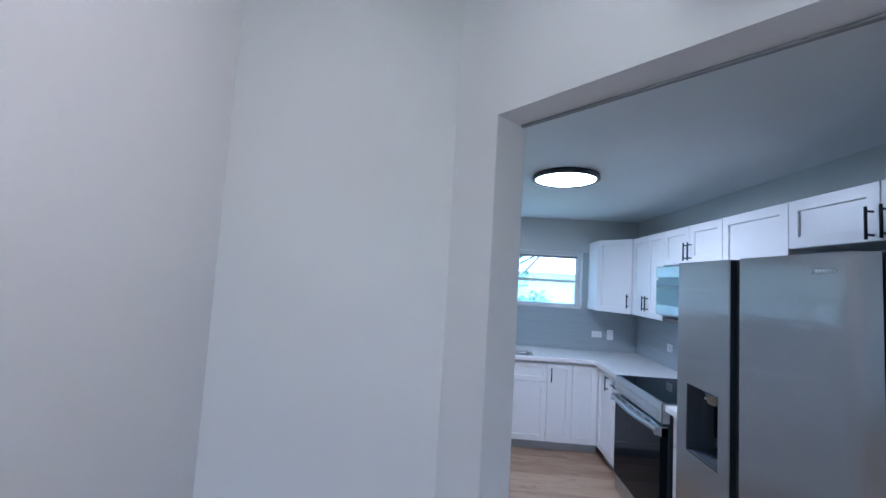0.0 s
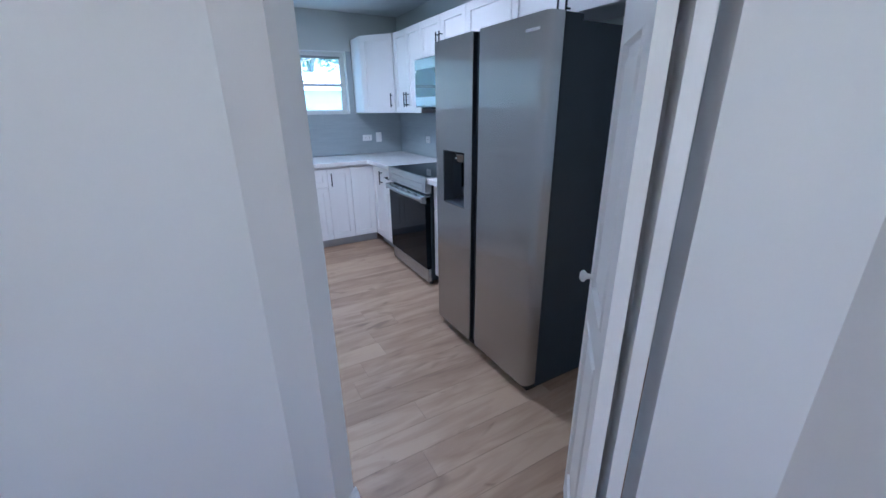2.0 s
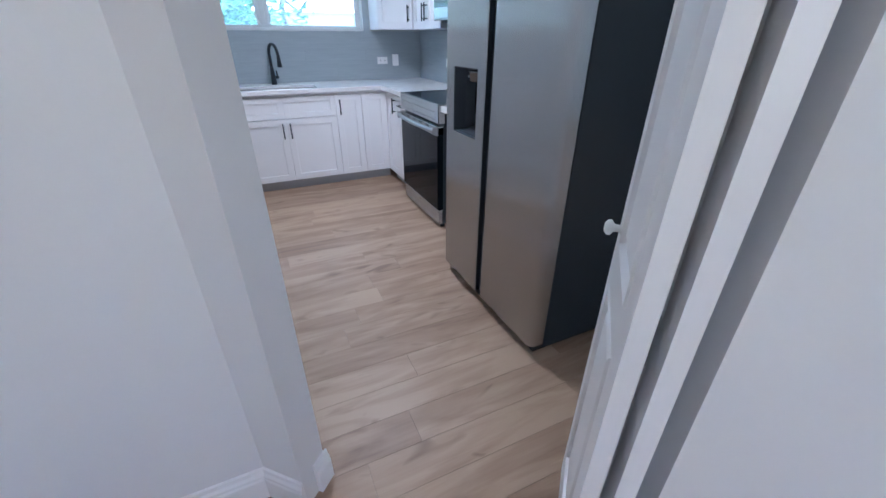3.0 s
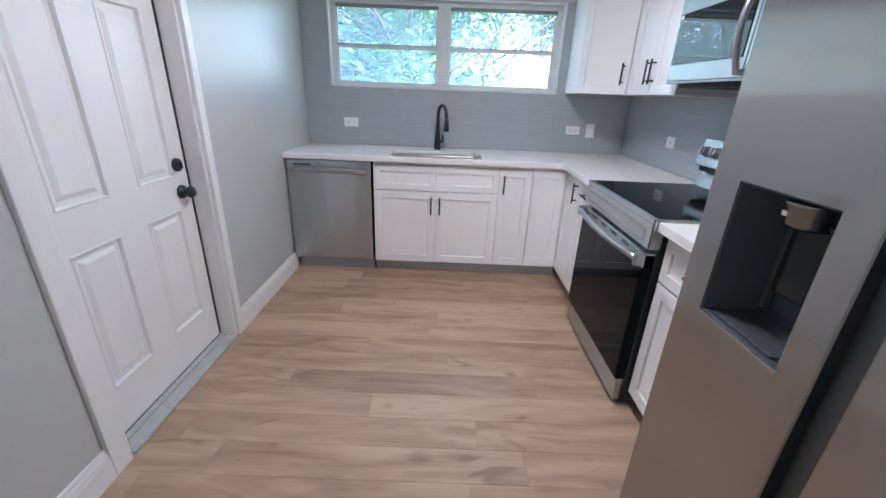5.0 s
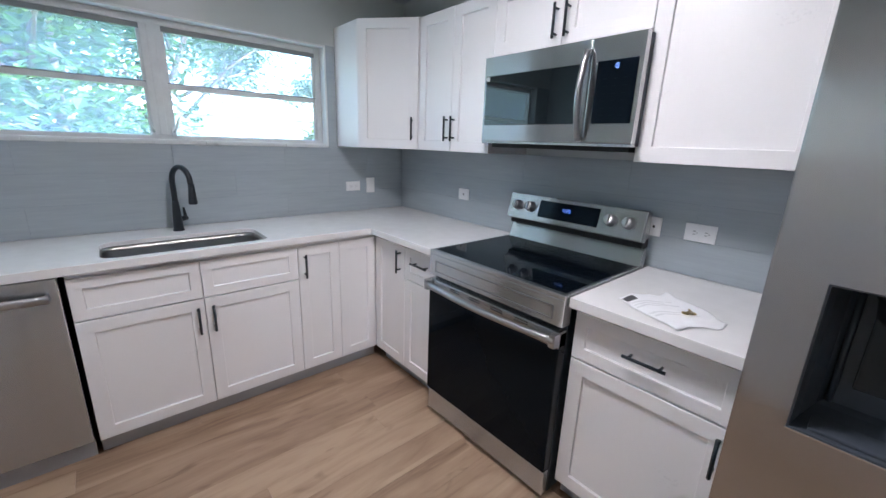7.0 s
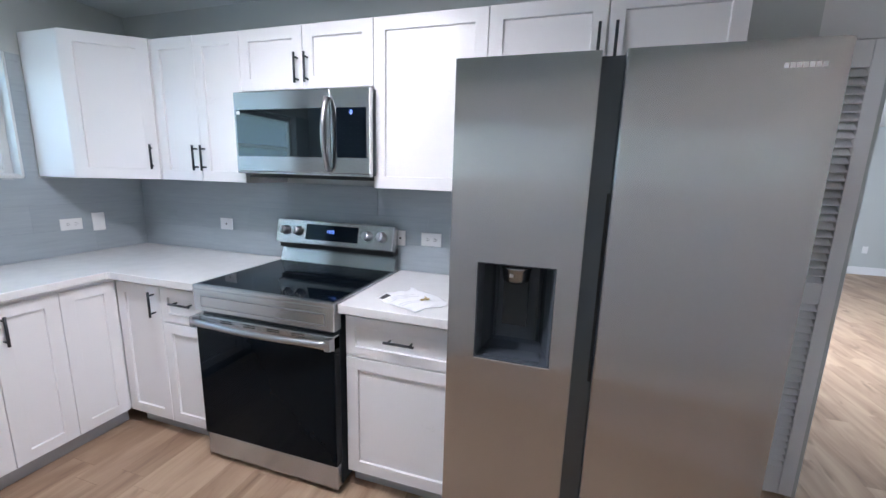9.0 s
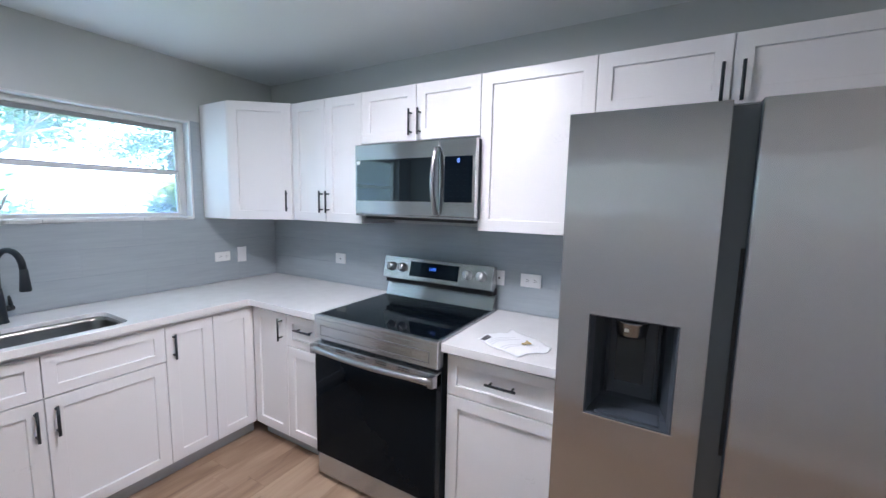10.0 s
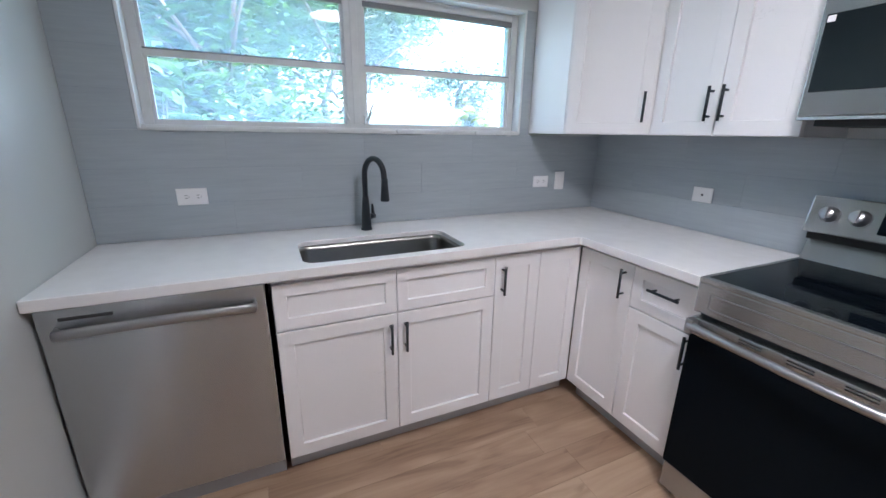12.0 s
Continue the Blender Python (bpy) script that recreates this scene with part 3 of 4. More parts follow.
# louvred closet door beside the fridge
lou = tagged(new("door_3"), "white louvred closet door, closed", "door", "", "structure")
lou.matrix_world = pose(XE + 0.008, 0.635, 0.012, 0, 0, -90)
LW = 0.635 - LIV_N
bm = B()
for a, b in ((0, 0.055), (LW - 0.055, LW)):
    box(bm, a, b, 0, 0.032, 0, 2.0, 0.003)
for z0, z1 in ((0, 0.14), (0.94, 1.03), (1.90, 2.0)):
    box(bm, 0.055, LW - 0.055, 0.002, 0.030, z0, z1, 0.002)
part("door_frame", bm, M_TRIM, lou)
sl = box(B(), 0.052, LW - 0.052, -0.003, 0.003, -0.021, 0.021)
slat_mesh = mesh_of("slat", sl, M_TRIM)
for z0, z1 in ((0.14, 0.94), (1.03, 1.90)):
    n = int((z1 - z0) / 0.033)
    for i in range(n):
        ob = new("slat", slat_mesh)
        ob.parent = lou
        ob.matrix_local = pose(0, 0.016, z0 + (i + 0.5) * (z1 - z0) / n, -42, 0, 0)

# ---- window over the sink ----
win = tagged(new("window_1"), "white aluminium awning window with four hazy panes", "window", "", "structure")
win.matrix_world = pose(0, YN + 0.062, 0)
X0, X1, Z0, Z1 = WIN
FR = 0.038
MX0, MX1 = 0.258, 0.352
bm = B()
box(bm, X0, X0 + FR, 0, 0.06, Z0, Z1, 0.003)
box(bm, X1 - FR, X1, 0, 0.06, Z0, Z1, 0.003)
box(bm, X0 + FR, X1 - FR, 0, 0.06, Z0, Z0 + 0.034, 0.003)
box(bm, X0 + FR, X1 - FR, 0, 0.06, Z1 - 0.036, Z1, 0.003)
part("window_frame", bm, M_ALU, win)
part("mullion", box(box(B(), MX0, MX1, -0.006, 0.06, Z0 + 0.034, Z1 - 0.036, 0.004), MX0 + 0.03, MX1 - 0.03, -0.012, -0.005, Z0 + 0.034, Z1 - 0.036,
                    0.003), M_ALU, win)
part("window_sill", box(B(), X0 + 0.002, X1 - 0.002, -0.060, 0.0, Z0 - 0.004, Z0 + 0.012, 0.004), M_ALU, win, "white painted sill with ragged caulk")
for a, b in ((X0 + FR, MX0), (MX1, X1 - FR)):
    part("top_track", box(B(), a, b, 0.002, 0.03, Z1 - 0.062, Z1 - 0.037, 0.002), M_RAIL, win, "grey screen track")
    bm = B()
    zr = 1.675
    box(bm, a, b, 0.006, 0.034, zr - 0.013, zr + 0.013, 0.003)
    part("sash_rail", bm, M_ALU, win)
    # solid grey bar that paints the line of shade above the rail
    part("rail_shade_strip", box(B(), a, b, 0.010, 0.030, zr + 0.0135, zr + 0.019), M_RAIL, win)
    for z0, z1 in ((Z0 + 0.034, zr - 0.013), (zr + 0.0195, Z1 - 0.062)):
        bm = B()
        for q in ((a, a + 0.012, z0, z1), (b - 0.012, b, z0, z1)):
            box(bm, q[0], q[1], 0.012, 0.03, q[2], q[3])
        part("sash_edge", bm, M_ALU, win)
        pane = part("pane", box(B(), a + 0.004, b - 0.004, 0.019, 0.023, z0 - 0.003, z1 + 0.003), M_GLASS, win)
        pane.visible_shadow = False
for sx, cx in ((-1, MX0 + 0.002), (1, MX1 - 0.002)):
    bm = B()
    box(bm, cx - 0.012, cx + 0.012, -0.020, 0.0, Z0 + 0.03, Z0 + 0.075, 0.003)
    tube(bm, [(cx, -0.022, Z0 + 0.05), (cx + sx * 0.012, -0.040, Z0 + 0.075), (cx + sx * 0.020, -0.045, Z0 + 0.11),
              (cx + sx * 0.036, -0.047, Z0 + 0.135)], [0.007, 0.006, 0.006, 0.004], 10)
    part("window_latch", bm, M_ALU, win, "white lever latch")
# ragged caulk under the sill
bm = B()
rnd = random.Random(4)
xx = X0
while xx < X1 - 0.03:
    w_ = rnd.uniform(0.02, 0.07)
    h_ = rnd.uniform(0.003, 0.015)
    box(bm, xx, min(xx + w_, X1), -0.071, -0.058, Z0 - 0.006 - h_, Z0 + 0.004, 0.0015)
    xx += w_ * rnd.uniform(0.7, 1.1)
part("caulk", bm, M_ALU, win, "ragged white caulk")
# painted plaster reveal
bm = B()
box(bm, X0 - 0.010, X0 + 0.002, YN - 0.011, YN + 0.062, Z0 - 0.004, Z1 + 0.010, 0.002)
box(bm, X1 - 0.002, X1 + 0.010, YN - 0.011, YN + 0.062, Z0 - 0.004, Z1 + 0.010, 0.002)
box(bm, X0 + 0.002, X1 - 0.002, YN - 0.011, YN + 0.062, Z1 - 0.002, Z1 + 0.010, 0.002)
structure("trim_window", bm, M_ALU, "white painted window reveal")


# ---- cabinets ----
def rings_mesh(bm, loops, close_first=True, close_last=True):
    """Joins rectangular loops, each (x0, x1, z0, z1, y), into one skin."""
    made = [[bm.verts.new(v) for v in ((a, y, c), (b, y, c), (b, y, d), (a, y, d))] for a, b, c, d, y in loops]
    for p, q in zip(made, made[1:]):
        for i in range(4):
            bm.faces.new((p[i], p[(i + 1) % 4], q[(i + 1) % 4], q[i]))
    if close_first:
        bm.faces.new(made[0][::-1])
    if close_last:
        bm.faces.new(made[-1])
    return bm


def shaker(bm, x0, x1, z0, z1, rail=0.055, t=0.019, sunk=0.011, g=0.0018):
    """A shaker front in the plane y = 0 .. t: eased edges, frame and sunk panel."""
    x0, x1, z0, z1 = x0 + g, x1 - g, z0 + g, z1 - g
    steps = ((0, t), (0, 0.0016), (0.0016, 0), (rail, 0), (rail + 0.0012, 0.0012), (rail + 0.002, sunk - 0.0008), (rail + 0.003, sunk))
    return rings_mesh(bm, [(x0 + e, x1 - e, z0 + e, z1 - e, y) for e, y in steps])


def bar_handle(parent, x, z, length=0.135, flat=False):
    bm = B()
    d = Vector((1, 0, 0)) if flat else Vector((0, 0, 1))
    c = Vector((x, -0.030, z))
    rod(bm, c - d * length / 2, c + d * length / 2, 0.0058, 12)
    for k in (-1, 1):
        e = c + d * (k * length * 0.36)
        rod(bm, e, (e.x, 0.001, e.z), 0.0048, 10)
    return part("handle", bm, M_BLACK, parent, "slim matt black bar handle")


def front(parent, name, x0, x1, z0, z1, rail=0.055, handle=None):
    d = part(name, shaker(B(), x0, x1, z0, z1, rail), M_CAB, parent)
    if handle:
        bar_handle(d, *handle)
    return d


def base_cabinet(m, w, depth, fronts, label, kick=0.065, left=0.0, right=0.0, top=0.874):
    c = thing("base_cabinet", m, label, "cabinet", "white base cabinets")
    bm = box(B(), 0.001 + left, w - 0.001 - right, 0.020, depth, 0.092, top)
    if top < 0.87:
        for a, b in ((0.001, 0.018), (w - 0.018, w - 0.001)):
            box(bm, a, b, 0.020, depth, top, 0.874)
        box(bm, 0.018, w - 0.018, 0.0205, 0.036, top, 0.874)
    part("body", bm, M_CAB, c)
    part("toe_kick", box(B(), left, w - right, kick, kick + 0.016, 0.0, 0.092), M_KICK, c, "grey toe kick")
    for f in fronts:
        front(c, *f)
    return c


ZB, ZD, ZT = 0.095, 0.668, 0.853
north = lambda x: pose(x, FACE_N, 0)
east = lambda y, f=FACE_E: pose(f, y, 0, 0, 0, -90)
DEPTH_N = YN - 0.02 - FACE_N
DEPTH_E = XE - 0.02 - FACE_E
w = 0.925
base_cabinet(north(-0.168), w, DEPTH_N, [
    ("drawer_front", 0, w / 2, ZD, ZT, 0.045), ("drawer_front", w / 2, w, ZD, ZT, 0.045),
    ("door", 0, w / 2, ZB, ZD - 0.003, 0.055, (w / 2 - 0.032, 0.563)), ("door", w / 2, w, ZB, ZD - 0.003, 0.055, (w / 2 + 0.032, 0.563))],
    "white shaker sink cabinet with two doors under false drawers", top=0.66)
base_cabinet(north(0.757), 0.245, DEPTH_N, [("door", 0, 0.245, ZB, ZT, 0.055, (0.036, 0.742))],
             "narrow white shaker base cabinet beside the sink")
base_cabinet(north(1.002), FACE_E - 1.002 + 0.02, DEPTH_N, [("door", 0, FACE_E - 1.002, ZB, ZT, 0.055)],
             "white shaker corner base cabinet front")
base_cabinet(east(FACE_N), 0.318, DEPTH_E, [("door", 0.003, 0.318, ZB, ZT, 0.055, (0.276, 0.760))],
             "white shaker corner base cabinet door", left=0.02)
wr = FACE_N - 0.318 - 3.172
base_cabinet(east(FACE_N - 0.318), wr, DEPTH_E, [
    ("drawer_front", 0, wr, ZD, ZT, 0.045, (wr / 2 + 0.01, 0.782, 0.135, True)), ("door", 0, wr, ZB, ZD - 0.003, 0.055, (wr - 0.022, 0.595))],
    "white shaker base cabinet with one drawer beside the range")
ws = 0.525
base_cabinet(east(2.393), ws, DEPTH_E, [
    ("drawer_front", 0, ws, ZD, ZT, 0.045, (ws / 2, 0.770, 0.135, True)), ("door", 0, ws, ZB, ZD - 0.003, 0.055, (ws - 0.032, 0.573))],
    "white shaker base cabinet with one drawer beside the fridge")


def wall_cabinet(m, w, z0, z1, depth, fronts, label):
    c = thing("wall_cabinet", m, label, "cabinet", "white wall cabinets")
    part("body", box(B(), 0.0005, w - 0.0005, 0.020, depth, z0 + 0.001, z1 - 0.001), M_CAB, c)
    for f in fronts:
        front(c, *f)
    return c


UB, UT, UD = 1.383, 2.132, XE - 0.004 - FACE_U
wall_cabinet(east(3.752, FACE_U), 0.597, UB, UT, UD, [
    ("door", 0, 0.2985, UB, UT, 0.055, (0.2985 - 0.028, UB + 0.125)), ("door", 0.2985, 0.597, UB, UT, 0.055, (0.2985 + 0.028, UB + 0.125))],
    "white two-door shaker wall cabinet")
wall_cabinet(east(3.155, FACE_U), 0.749, 1.842, UT, UD, [
    ("door", 0, 0.3745, 1.842, UT, 0.055, (0.3745 - 0.028, 1.935)), ("door", 0.3745, 0.749, 1.842, UT, 0.055, (0.3745 + 0.028, 1.935))],
    "short white two-door shaker cabinet over the microwave")
wall_cabinet(east(2.406, FACE_U), 0.521, UB, UT, UD, [("door", 0, 0.521, UB, UT, 0.055, (0.521 - 0.030, UB + 0.125))],
             "tall single-door white shaker wall cabinet")
wall_cabinet(east(1.885, FACE_U), 0.905, 1.885, UT, UD, [
    ("door", 0, 0.4525, 1.885, UT, 0.055, (0.4525 - 0.030, 1.960)), ("door", 0.4525, 0.905, 1.885, UT, 0.055, (0.4525 + 0.030, 1.960))],
    "short white two-door shaker cabinet over the fridge")
# corner wall cabinet with a slanting door
CA, CB = (1.302, 4.075), (FACE_U + 0.010, 3.752)
cw = math.dist(CA, CB)
cc = thing("wall_cabinet", along(CA, CB), "white corner wall cabinet with a slanting shaker door", "cabinet", "white wall cabinets")
inv = along(CA, CB).inverted()
outline = [CA, CB, (XE - 0.004, 3.7525), (XE - 0.004, YN - 0.012), (CA[0], YN - 0.012)]
loc = [inv @ Vector((x, y, 0)) for x, y in outline]
part("body", prism(B(), [(v.x, v.y + (0.001 if i < 2 else 0)) for i, v in enumerate(loc)], UB + 0.001, UT - 0.001), M_CAB, cc)
d = part("door", shaker(B(), 0.012, cw - 0.012, UB, UT), M_CAB, cc)
d.matrix_local = pose(0, -0.019, 0)
bar_handle(d, cw - 0.045, UB + 0.125)


# ---- counter, sink, faucet ----
CF, CE = 3.757, 1.200                                # counter fronts
SINK = (-0.050, 0.625, 3.808, 4.128)
ins = 0.018
outer = [(XW + 0.004, CF), (CE - ins, CF), (CE - ins * 0.3, CF - ins * 0.3), (CE, CF - ins), (CE, 3.168), (XE - 0.012, 3.168), (XE - 0.012, YN - 0.012),
         (XW + 0.004, YN - 0.012)]
bm = prism(B(), outer, 0.876, 0.914, [rounded(*SINK, 0.055)])
ctr = tagged(part("countertop", bm, M_QUARTZ), "white speckled quartz L-shaped countertop with a sink cutout", "countertop")
bev = ctr.modifiers.new("edge", "BEVEL")
bev.width, bev.segments, bev.limit_method, bev.angle_limit = 0.003, 2, "ANGLE", radians(50)
bm = box(B(), CE, XE - 0.012, 1.872, 2.398, 0.876, 0.914, 0.003)
tagged(part("countertop", bm, M_QUARTZ), "short white speckled quartz countertop between range and fridge", "countertop")

sink = thing("kitchen_sink", pose(0, 0, 0), "undermount stainless steel sink, empty", "sink")
bm = B()
rings = []
for grow, z, r in ((-0.0006, 0.8935, 0.0545), (-0.0024, 0.8940, 0.054), (-0.003, 0.868, 0.054), (-0.008, 0.72, 0.05), (-0.022, 0.695, 0.05), (-0.06, 0.688, 0.04)):
    pts = rounded(SINK[0] - grow, SINK[1] + grow, SINK[2] - grow, SINK[3] + grow, r, 8)
    rings.append([bm.verts.new((x, y, z)) for x, y in pts])
for a, b in zip(rings, rings[1:]):
    for i in range(len(a)):
        f = bm.faces.new((a[i], a[(i + 1) % len(a)], b[(i + 1) % len(a)], b[i]))
        f.smooth = True
bm.faces.new(rings[-1])
part("basin", bm, M_SINK, sink)
part("drain", lathe(B(), [(0.0, 0.690), (0.03, 0.690), (0.042, 0.693), (0.046, 0.690), (0.046, 0.686)], "z", 28, (0.28, 4.02, 0)), M_CHROME, sink)

FX, FY = 0.287, 4.252
fau = thing("kitchen_faucet", pose(FX, FY, 0.914, 0, 0, 32), "tall matt black pull-down gooseneck faucet", "faucet")
part("base", lathe(B(), [(0.027, 0.0), (0.027, 0.006), (0.024, 0.012), (0.022, 0.075), (0.0175, 0.135), (0.0145, 0.165), (0.0, 0.166)], "z", 28), M_BLACK, fau)
pts = [(0, 0, 0.12), (0, 0, 0.268)]
for k in range(1, 11):
    a = math.pi * k / 11
    pts.append((0, -0.062 + 0.062 * math.cos(a), 0.268 + 0.078 * math.sin(a)))
pts += [(0, -0.126, 0.250)]
part("neck", tube(B(), pts, 0.0135, 18), M_BLACK, fau)
part("spray_head", lathe(B(), [(0.0, 0.0), (0.020, 0.0), (0.0215, 0.006), (0.0165, 0.065), (0.0145, 0.105), (0.0, 0.106)], "z", 24,
                         (0, -0.127, 0.155)), M_BLACK, fau)
bm = B()
rod(bm, (0.015, 0, 0.062), (0.055, 0, 0.062), 0.014, 18)
rod(bm, (0.050, 0, 0.064), (0.044, 0, 0.122), 0.010, 14, 0.005)
part("lever", bm, M_BLACK, fau)


# ---- dishwasher ----
dw = thing("dishwasher", pose(-0.790, FACE_N - 0.004, 0), "stainless steel dishwasher with a curved bar handle under the counter", "dishwasher")
DWW = 0.606
part("body", box(B(), 0.006, DWW - 0.006, 0.03, 0.54, 0.10, 0.868), M_RUBBER, dw)
part("door_panel", box(B(), -0.008, DWW - 0.002, 0, 0.030, 0.105, 0.866, 0.005), M_STEELW, dw)
part("toe_kick", box(B(), 0.004, DWW - 0.004, 0.058, 0.075, 0.0, 0.10), M_KICK, dw, "grey toe kick")
pts = []
for k in range(15):
    u = k / 14
    pts.append((0.035 + u * (DWW - 0.075), -0.022 - 0.020 * math.sin(math.pi * u), 0.792 + 0.006 * math.sin(math.pi * u)))
pts = [(pts[0][0], 0.0, pts[0][2]), *pts, (pts[-1][0], 0.0, pts[-1][2])]
hb = tube(B(), pts, 0.010, 14)
for v in hb.verts:
    v.co.z = 0.792 + (v.co.z - 0.792) * 1.75
part("handle", hb, M_STEELH, dw, "curved steel bar handle")
part("vent", box(B(), 0.045, 0.175, -0.0015, 0.003, 0.828, 0.838), M_SLOT, dw)

# ---- range ----
def digits(bm, text, x, z, y, w=0.009, h=0.018, s=0.0022):
    """Seven-segment figures standing on a panel's face."""
    lit = {"0": "abcdef", "1": "bc", "2": "abged", "9": "abcdfg"}
    for ch in text:
        if ch == ":":
            for dz in (h * 0.25, h * 0.65):
                box(bm, x, x + s, y - 0.0006, y, z + dz, z + dz + s)
            x += s * 2.2
            continue
        bars = {"a": (0, w, h - s, h), "g": (0, w, (h - s) / 2, (h + s) / 2), "d": (0, w, 0, s), "f": (0, s, h / 2, h), "e": (0, s, 0, h / 2),
                "b": (w - s, w, h / 2, h), "c": (w - s, w, 0, h / 2)}
        for k in lit[ch]:
            a, b, c, d = bars[k]
            box(bm, x + a, x + b, y - 0.0006, y, z + c, z + d)
        x += w + s * 1.3


RY, RW = 3.163, 0.760
rg = thing("range", pose(1.185, RY, 0, 0, 0, -90), "freestanding stainless steel electric range with a black glass top", "range")
part("body", box(B(), 0.003, RW - 0.003, 0.04, 0.66, 0.035, 0.895), M_DARK, rg)
part("drawer", box(B(), 0.006, RW - 0.006, 0.004, 0.04, 0.030, 0.148, 0.006), M_STEEL, rg)
od = part("oven_door", box(B(), 0.004, RW - 0.004, -0.006, 0.042, 0.153, 0.775, 0.006), M_BGLASS, rg, "black glass oven door")
part("top_trim", box(B(), 0.004, RW - 0.004, -0.010, 0.040, 0.712, 0.777, 0.005), M_STEEL, od, "steel strip across the door's top")
for k in range(4):
    x = 0.16 + k * 0.13
    for dz in (0, 0.012):
        part("vent_slot", box(B(), x, x + 0.065, -0.0115, -0.008, 0.754 + dz * 0.8, 0.758 + dz * 0.8), M_SLOT, od)
pts = []
for k in range(17):
    u = k / 16
    pts.append((0.012 + u * (RW - 0.024), -0.030 - 0.028 * math.sin(math.pi * u), 0.750))
bm = tube(B(), pts, 0.014, 16)
for x in (0.016, RW - 0.016):
    box(bm, x - 0.014, x + 0.014, -0.040, -0.006, 0.722, 0.774, 0.005)
part("handle", bm, M_STEELH, od, "bowed steel bar handle")
bm = box(B(), 0.0, RW, -0.004, 0.05, 0.795, 0.905, 0.006)
fp = part("front_panel", bm, M_STEEL, rg)
bm = B()
for q in ((0.045, RW - 0.045, 0.818, 0.822), (0.045, RW - 0.045, 0.868, 0.872), (0.045, 0.049, 0.822, 0.868), (RW - 0.049, RW - 0.045, 0.822, 0.868)):
    box(bm, q[0], q[1], -0.0065, -0.003, q[2], q[3], 0.0008)
part("panel_ridge", bm, M_STEELH, fp)
bm = B()
box(bm, 0.0, RW, -0.004, 0.022, 0.903, 0.922, 0.004)
box(bm, 0.0, 0.016, 0.022, 0.62, 0.906, 0.922, 0.002)
box(bm, RW - 0.016, RW, 0.022, 0.62, 0.906, 0.922, 0.002)
part("cooktop_rim", bm, M_STEEL, rg)
ct = part("cooktop", box(B(), 0.015, RW - 0.015, 0.021, 0.60, 0.900, 0.9205), M_BGLASS, rg, "black ceramic glass cooktop")
# backguard: steel riser, black recess, tilted control panel
bm = box(B(), 0.004, RW - 0.004, 0.585, 0.655, 0.905, 1.005)
for v in bm.verts:
    if v.co.y < 0.6 and v.co.z > 0.95:
        v.co.y += 0.042                              # the riser leans back
bg = part("backguard", box(bm, 0.010, RW - 0.010, 0.635, 0.66, 1.005, 1.15), M_STEEL, rg)
part("recess", box(B(), 0.006, RW - 0.006, 0.592, 0.66, 1.003, 1.040, 0.006), M_RUBBER, bg)
cp = part("control_panel", box(B(), 0.0, RW, 0, 0.05, 0, 0.140, 0.006), M_STEEL, rg, "tilted steel control panel")
cp.matrix_local = pose(0, 0.560, 1.038, -14, 0, 0)
disp = part("display", box(B(), 0.205, 0.545, -0.0025, 0.004, 0.028, 0.118, 0.002), M_BGLASS, cp, "black glass clock display")
bm = B()
digits(bm, "11:29", 0.342, 0.072, -0.0025)
part("clock", bm, M_BLUE, disp, "glowing blue clock digits")
bm = B()
for k in range(5):
    for z0 in (0.045, 0.060):
        box(bm, 0.225 + k * 0.024, 0.239 + k * 0.024, -0.0031, -0.0025, z0, z0 + 0.003)
        box(bm, 0.425 + k * 0.022, 0.437 + k * 0.022, -0.0031, -0.0025, z0, z0 + 0.003)
part("panel_print", bm, M_FAINT, disp)["kind"] = "stuff"
for x in (0.065, 0.150, 0.605, 0.690):
    bm = lathe(B(), [(0.0, -0.034), (0.020, -0.034), (0.023, -0.030), (0.024, -0.008), (0.029, -0.006), (0.030, 0.0)], "y", 28, (x, 0, 0.074))
    box(bm, x - 0.006, x + 0.006, -0.044, -0.030, 0.052, 0.096, 0.003)
    part("knob", bm, M_STEELH, cp, "satin steel burner knob")
for x in (0.04, RW - 0.04):
    for y in (0.05, 0.60):
        part("foot", rod(B(), (x, y, 0.0), (x, y, 0.045), 0.018, 12), M_RUBBER, rg)

# ---- microwave ----
MY, MW = 3.149, 0.756
mw = thing("microwave", pose(1.483, MY, 1.436, 0, 0, -90), "stainless steel over-the-range microwave with a black glass door", "microwave")
part("body", box(B(), 0.002, MW - 0.002, 0.03, 0.375, 0.004, 0.390), M_DARK, mw)
part("underside", box(B(), 0.03, MW - 0.03, 0.05, 0.37, -0.018, 0.004), M_RUBBER, mw)
md = part("door", box(B(), 0, 0.553, 0, 0.032, 0.012, 0.392, 0.004), M_STEEL, mw)
part("glass", box(B(), 0.014, 0.530, -0.003, 0.004, 0.085, 0.308, 0.002), M_MGLASS, md, "black glass window")
bm = B()
pts = [(0.545, -0.002, 0.03)] + [(0.545, -0.020 - 0.030 * math.sin(math.pi * k / 12), 0.03 + 0.315 * k / 12) for k in range(13)] + [(0.545, -0.002, 0.345)]
part("handle", tube(bm, pts, 0.0125, 14), M_STEELH, md, "bowed steel handle")
part("sticker", box(B(), 0.018, 0.038, -0.0038, -0.003, 0.285, 0.303), M_PLATE, md, "small white sticker")
mp_ = part("control_side", box(B(), 0.5545, MW, 0, 0.032, 0.012, 0.392, 0.004), M_STEEL, mw)
mg = part("keypad", box(B(), 0.585, MW - 0.018, -0.003, 0.004, 0.085, 0.308, 0.002), M_BGLASS, mp_, "black glass touch keypad")
bm = B()
digits(bm, ":0", 0.655, 0.278, -0.003)
part("clock", bm, M_BLUE, mg, "glowing blue digits")
bm = B()
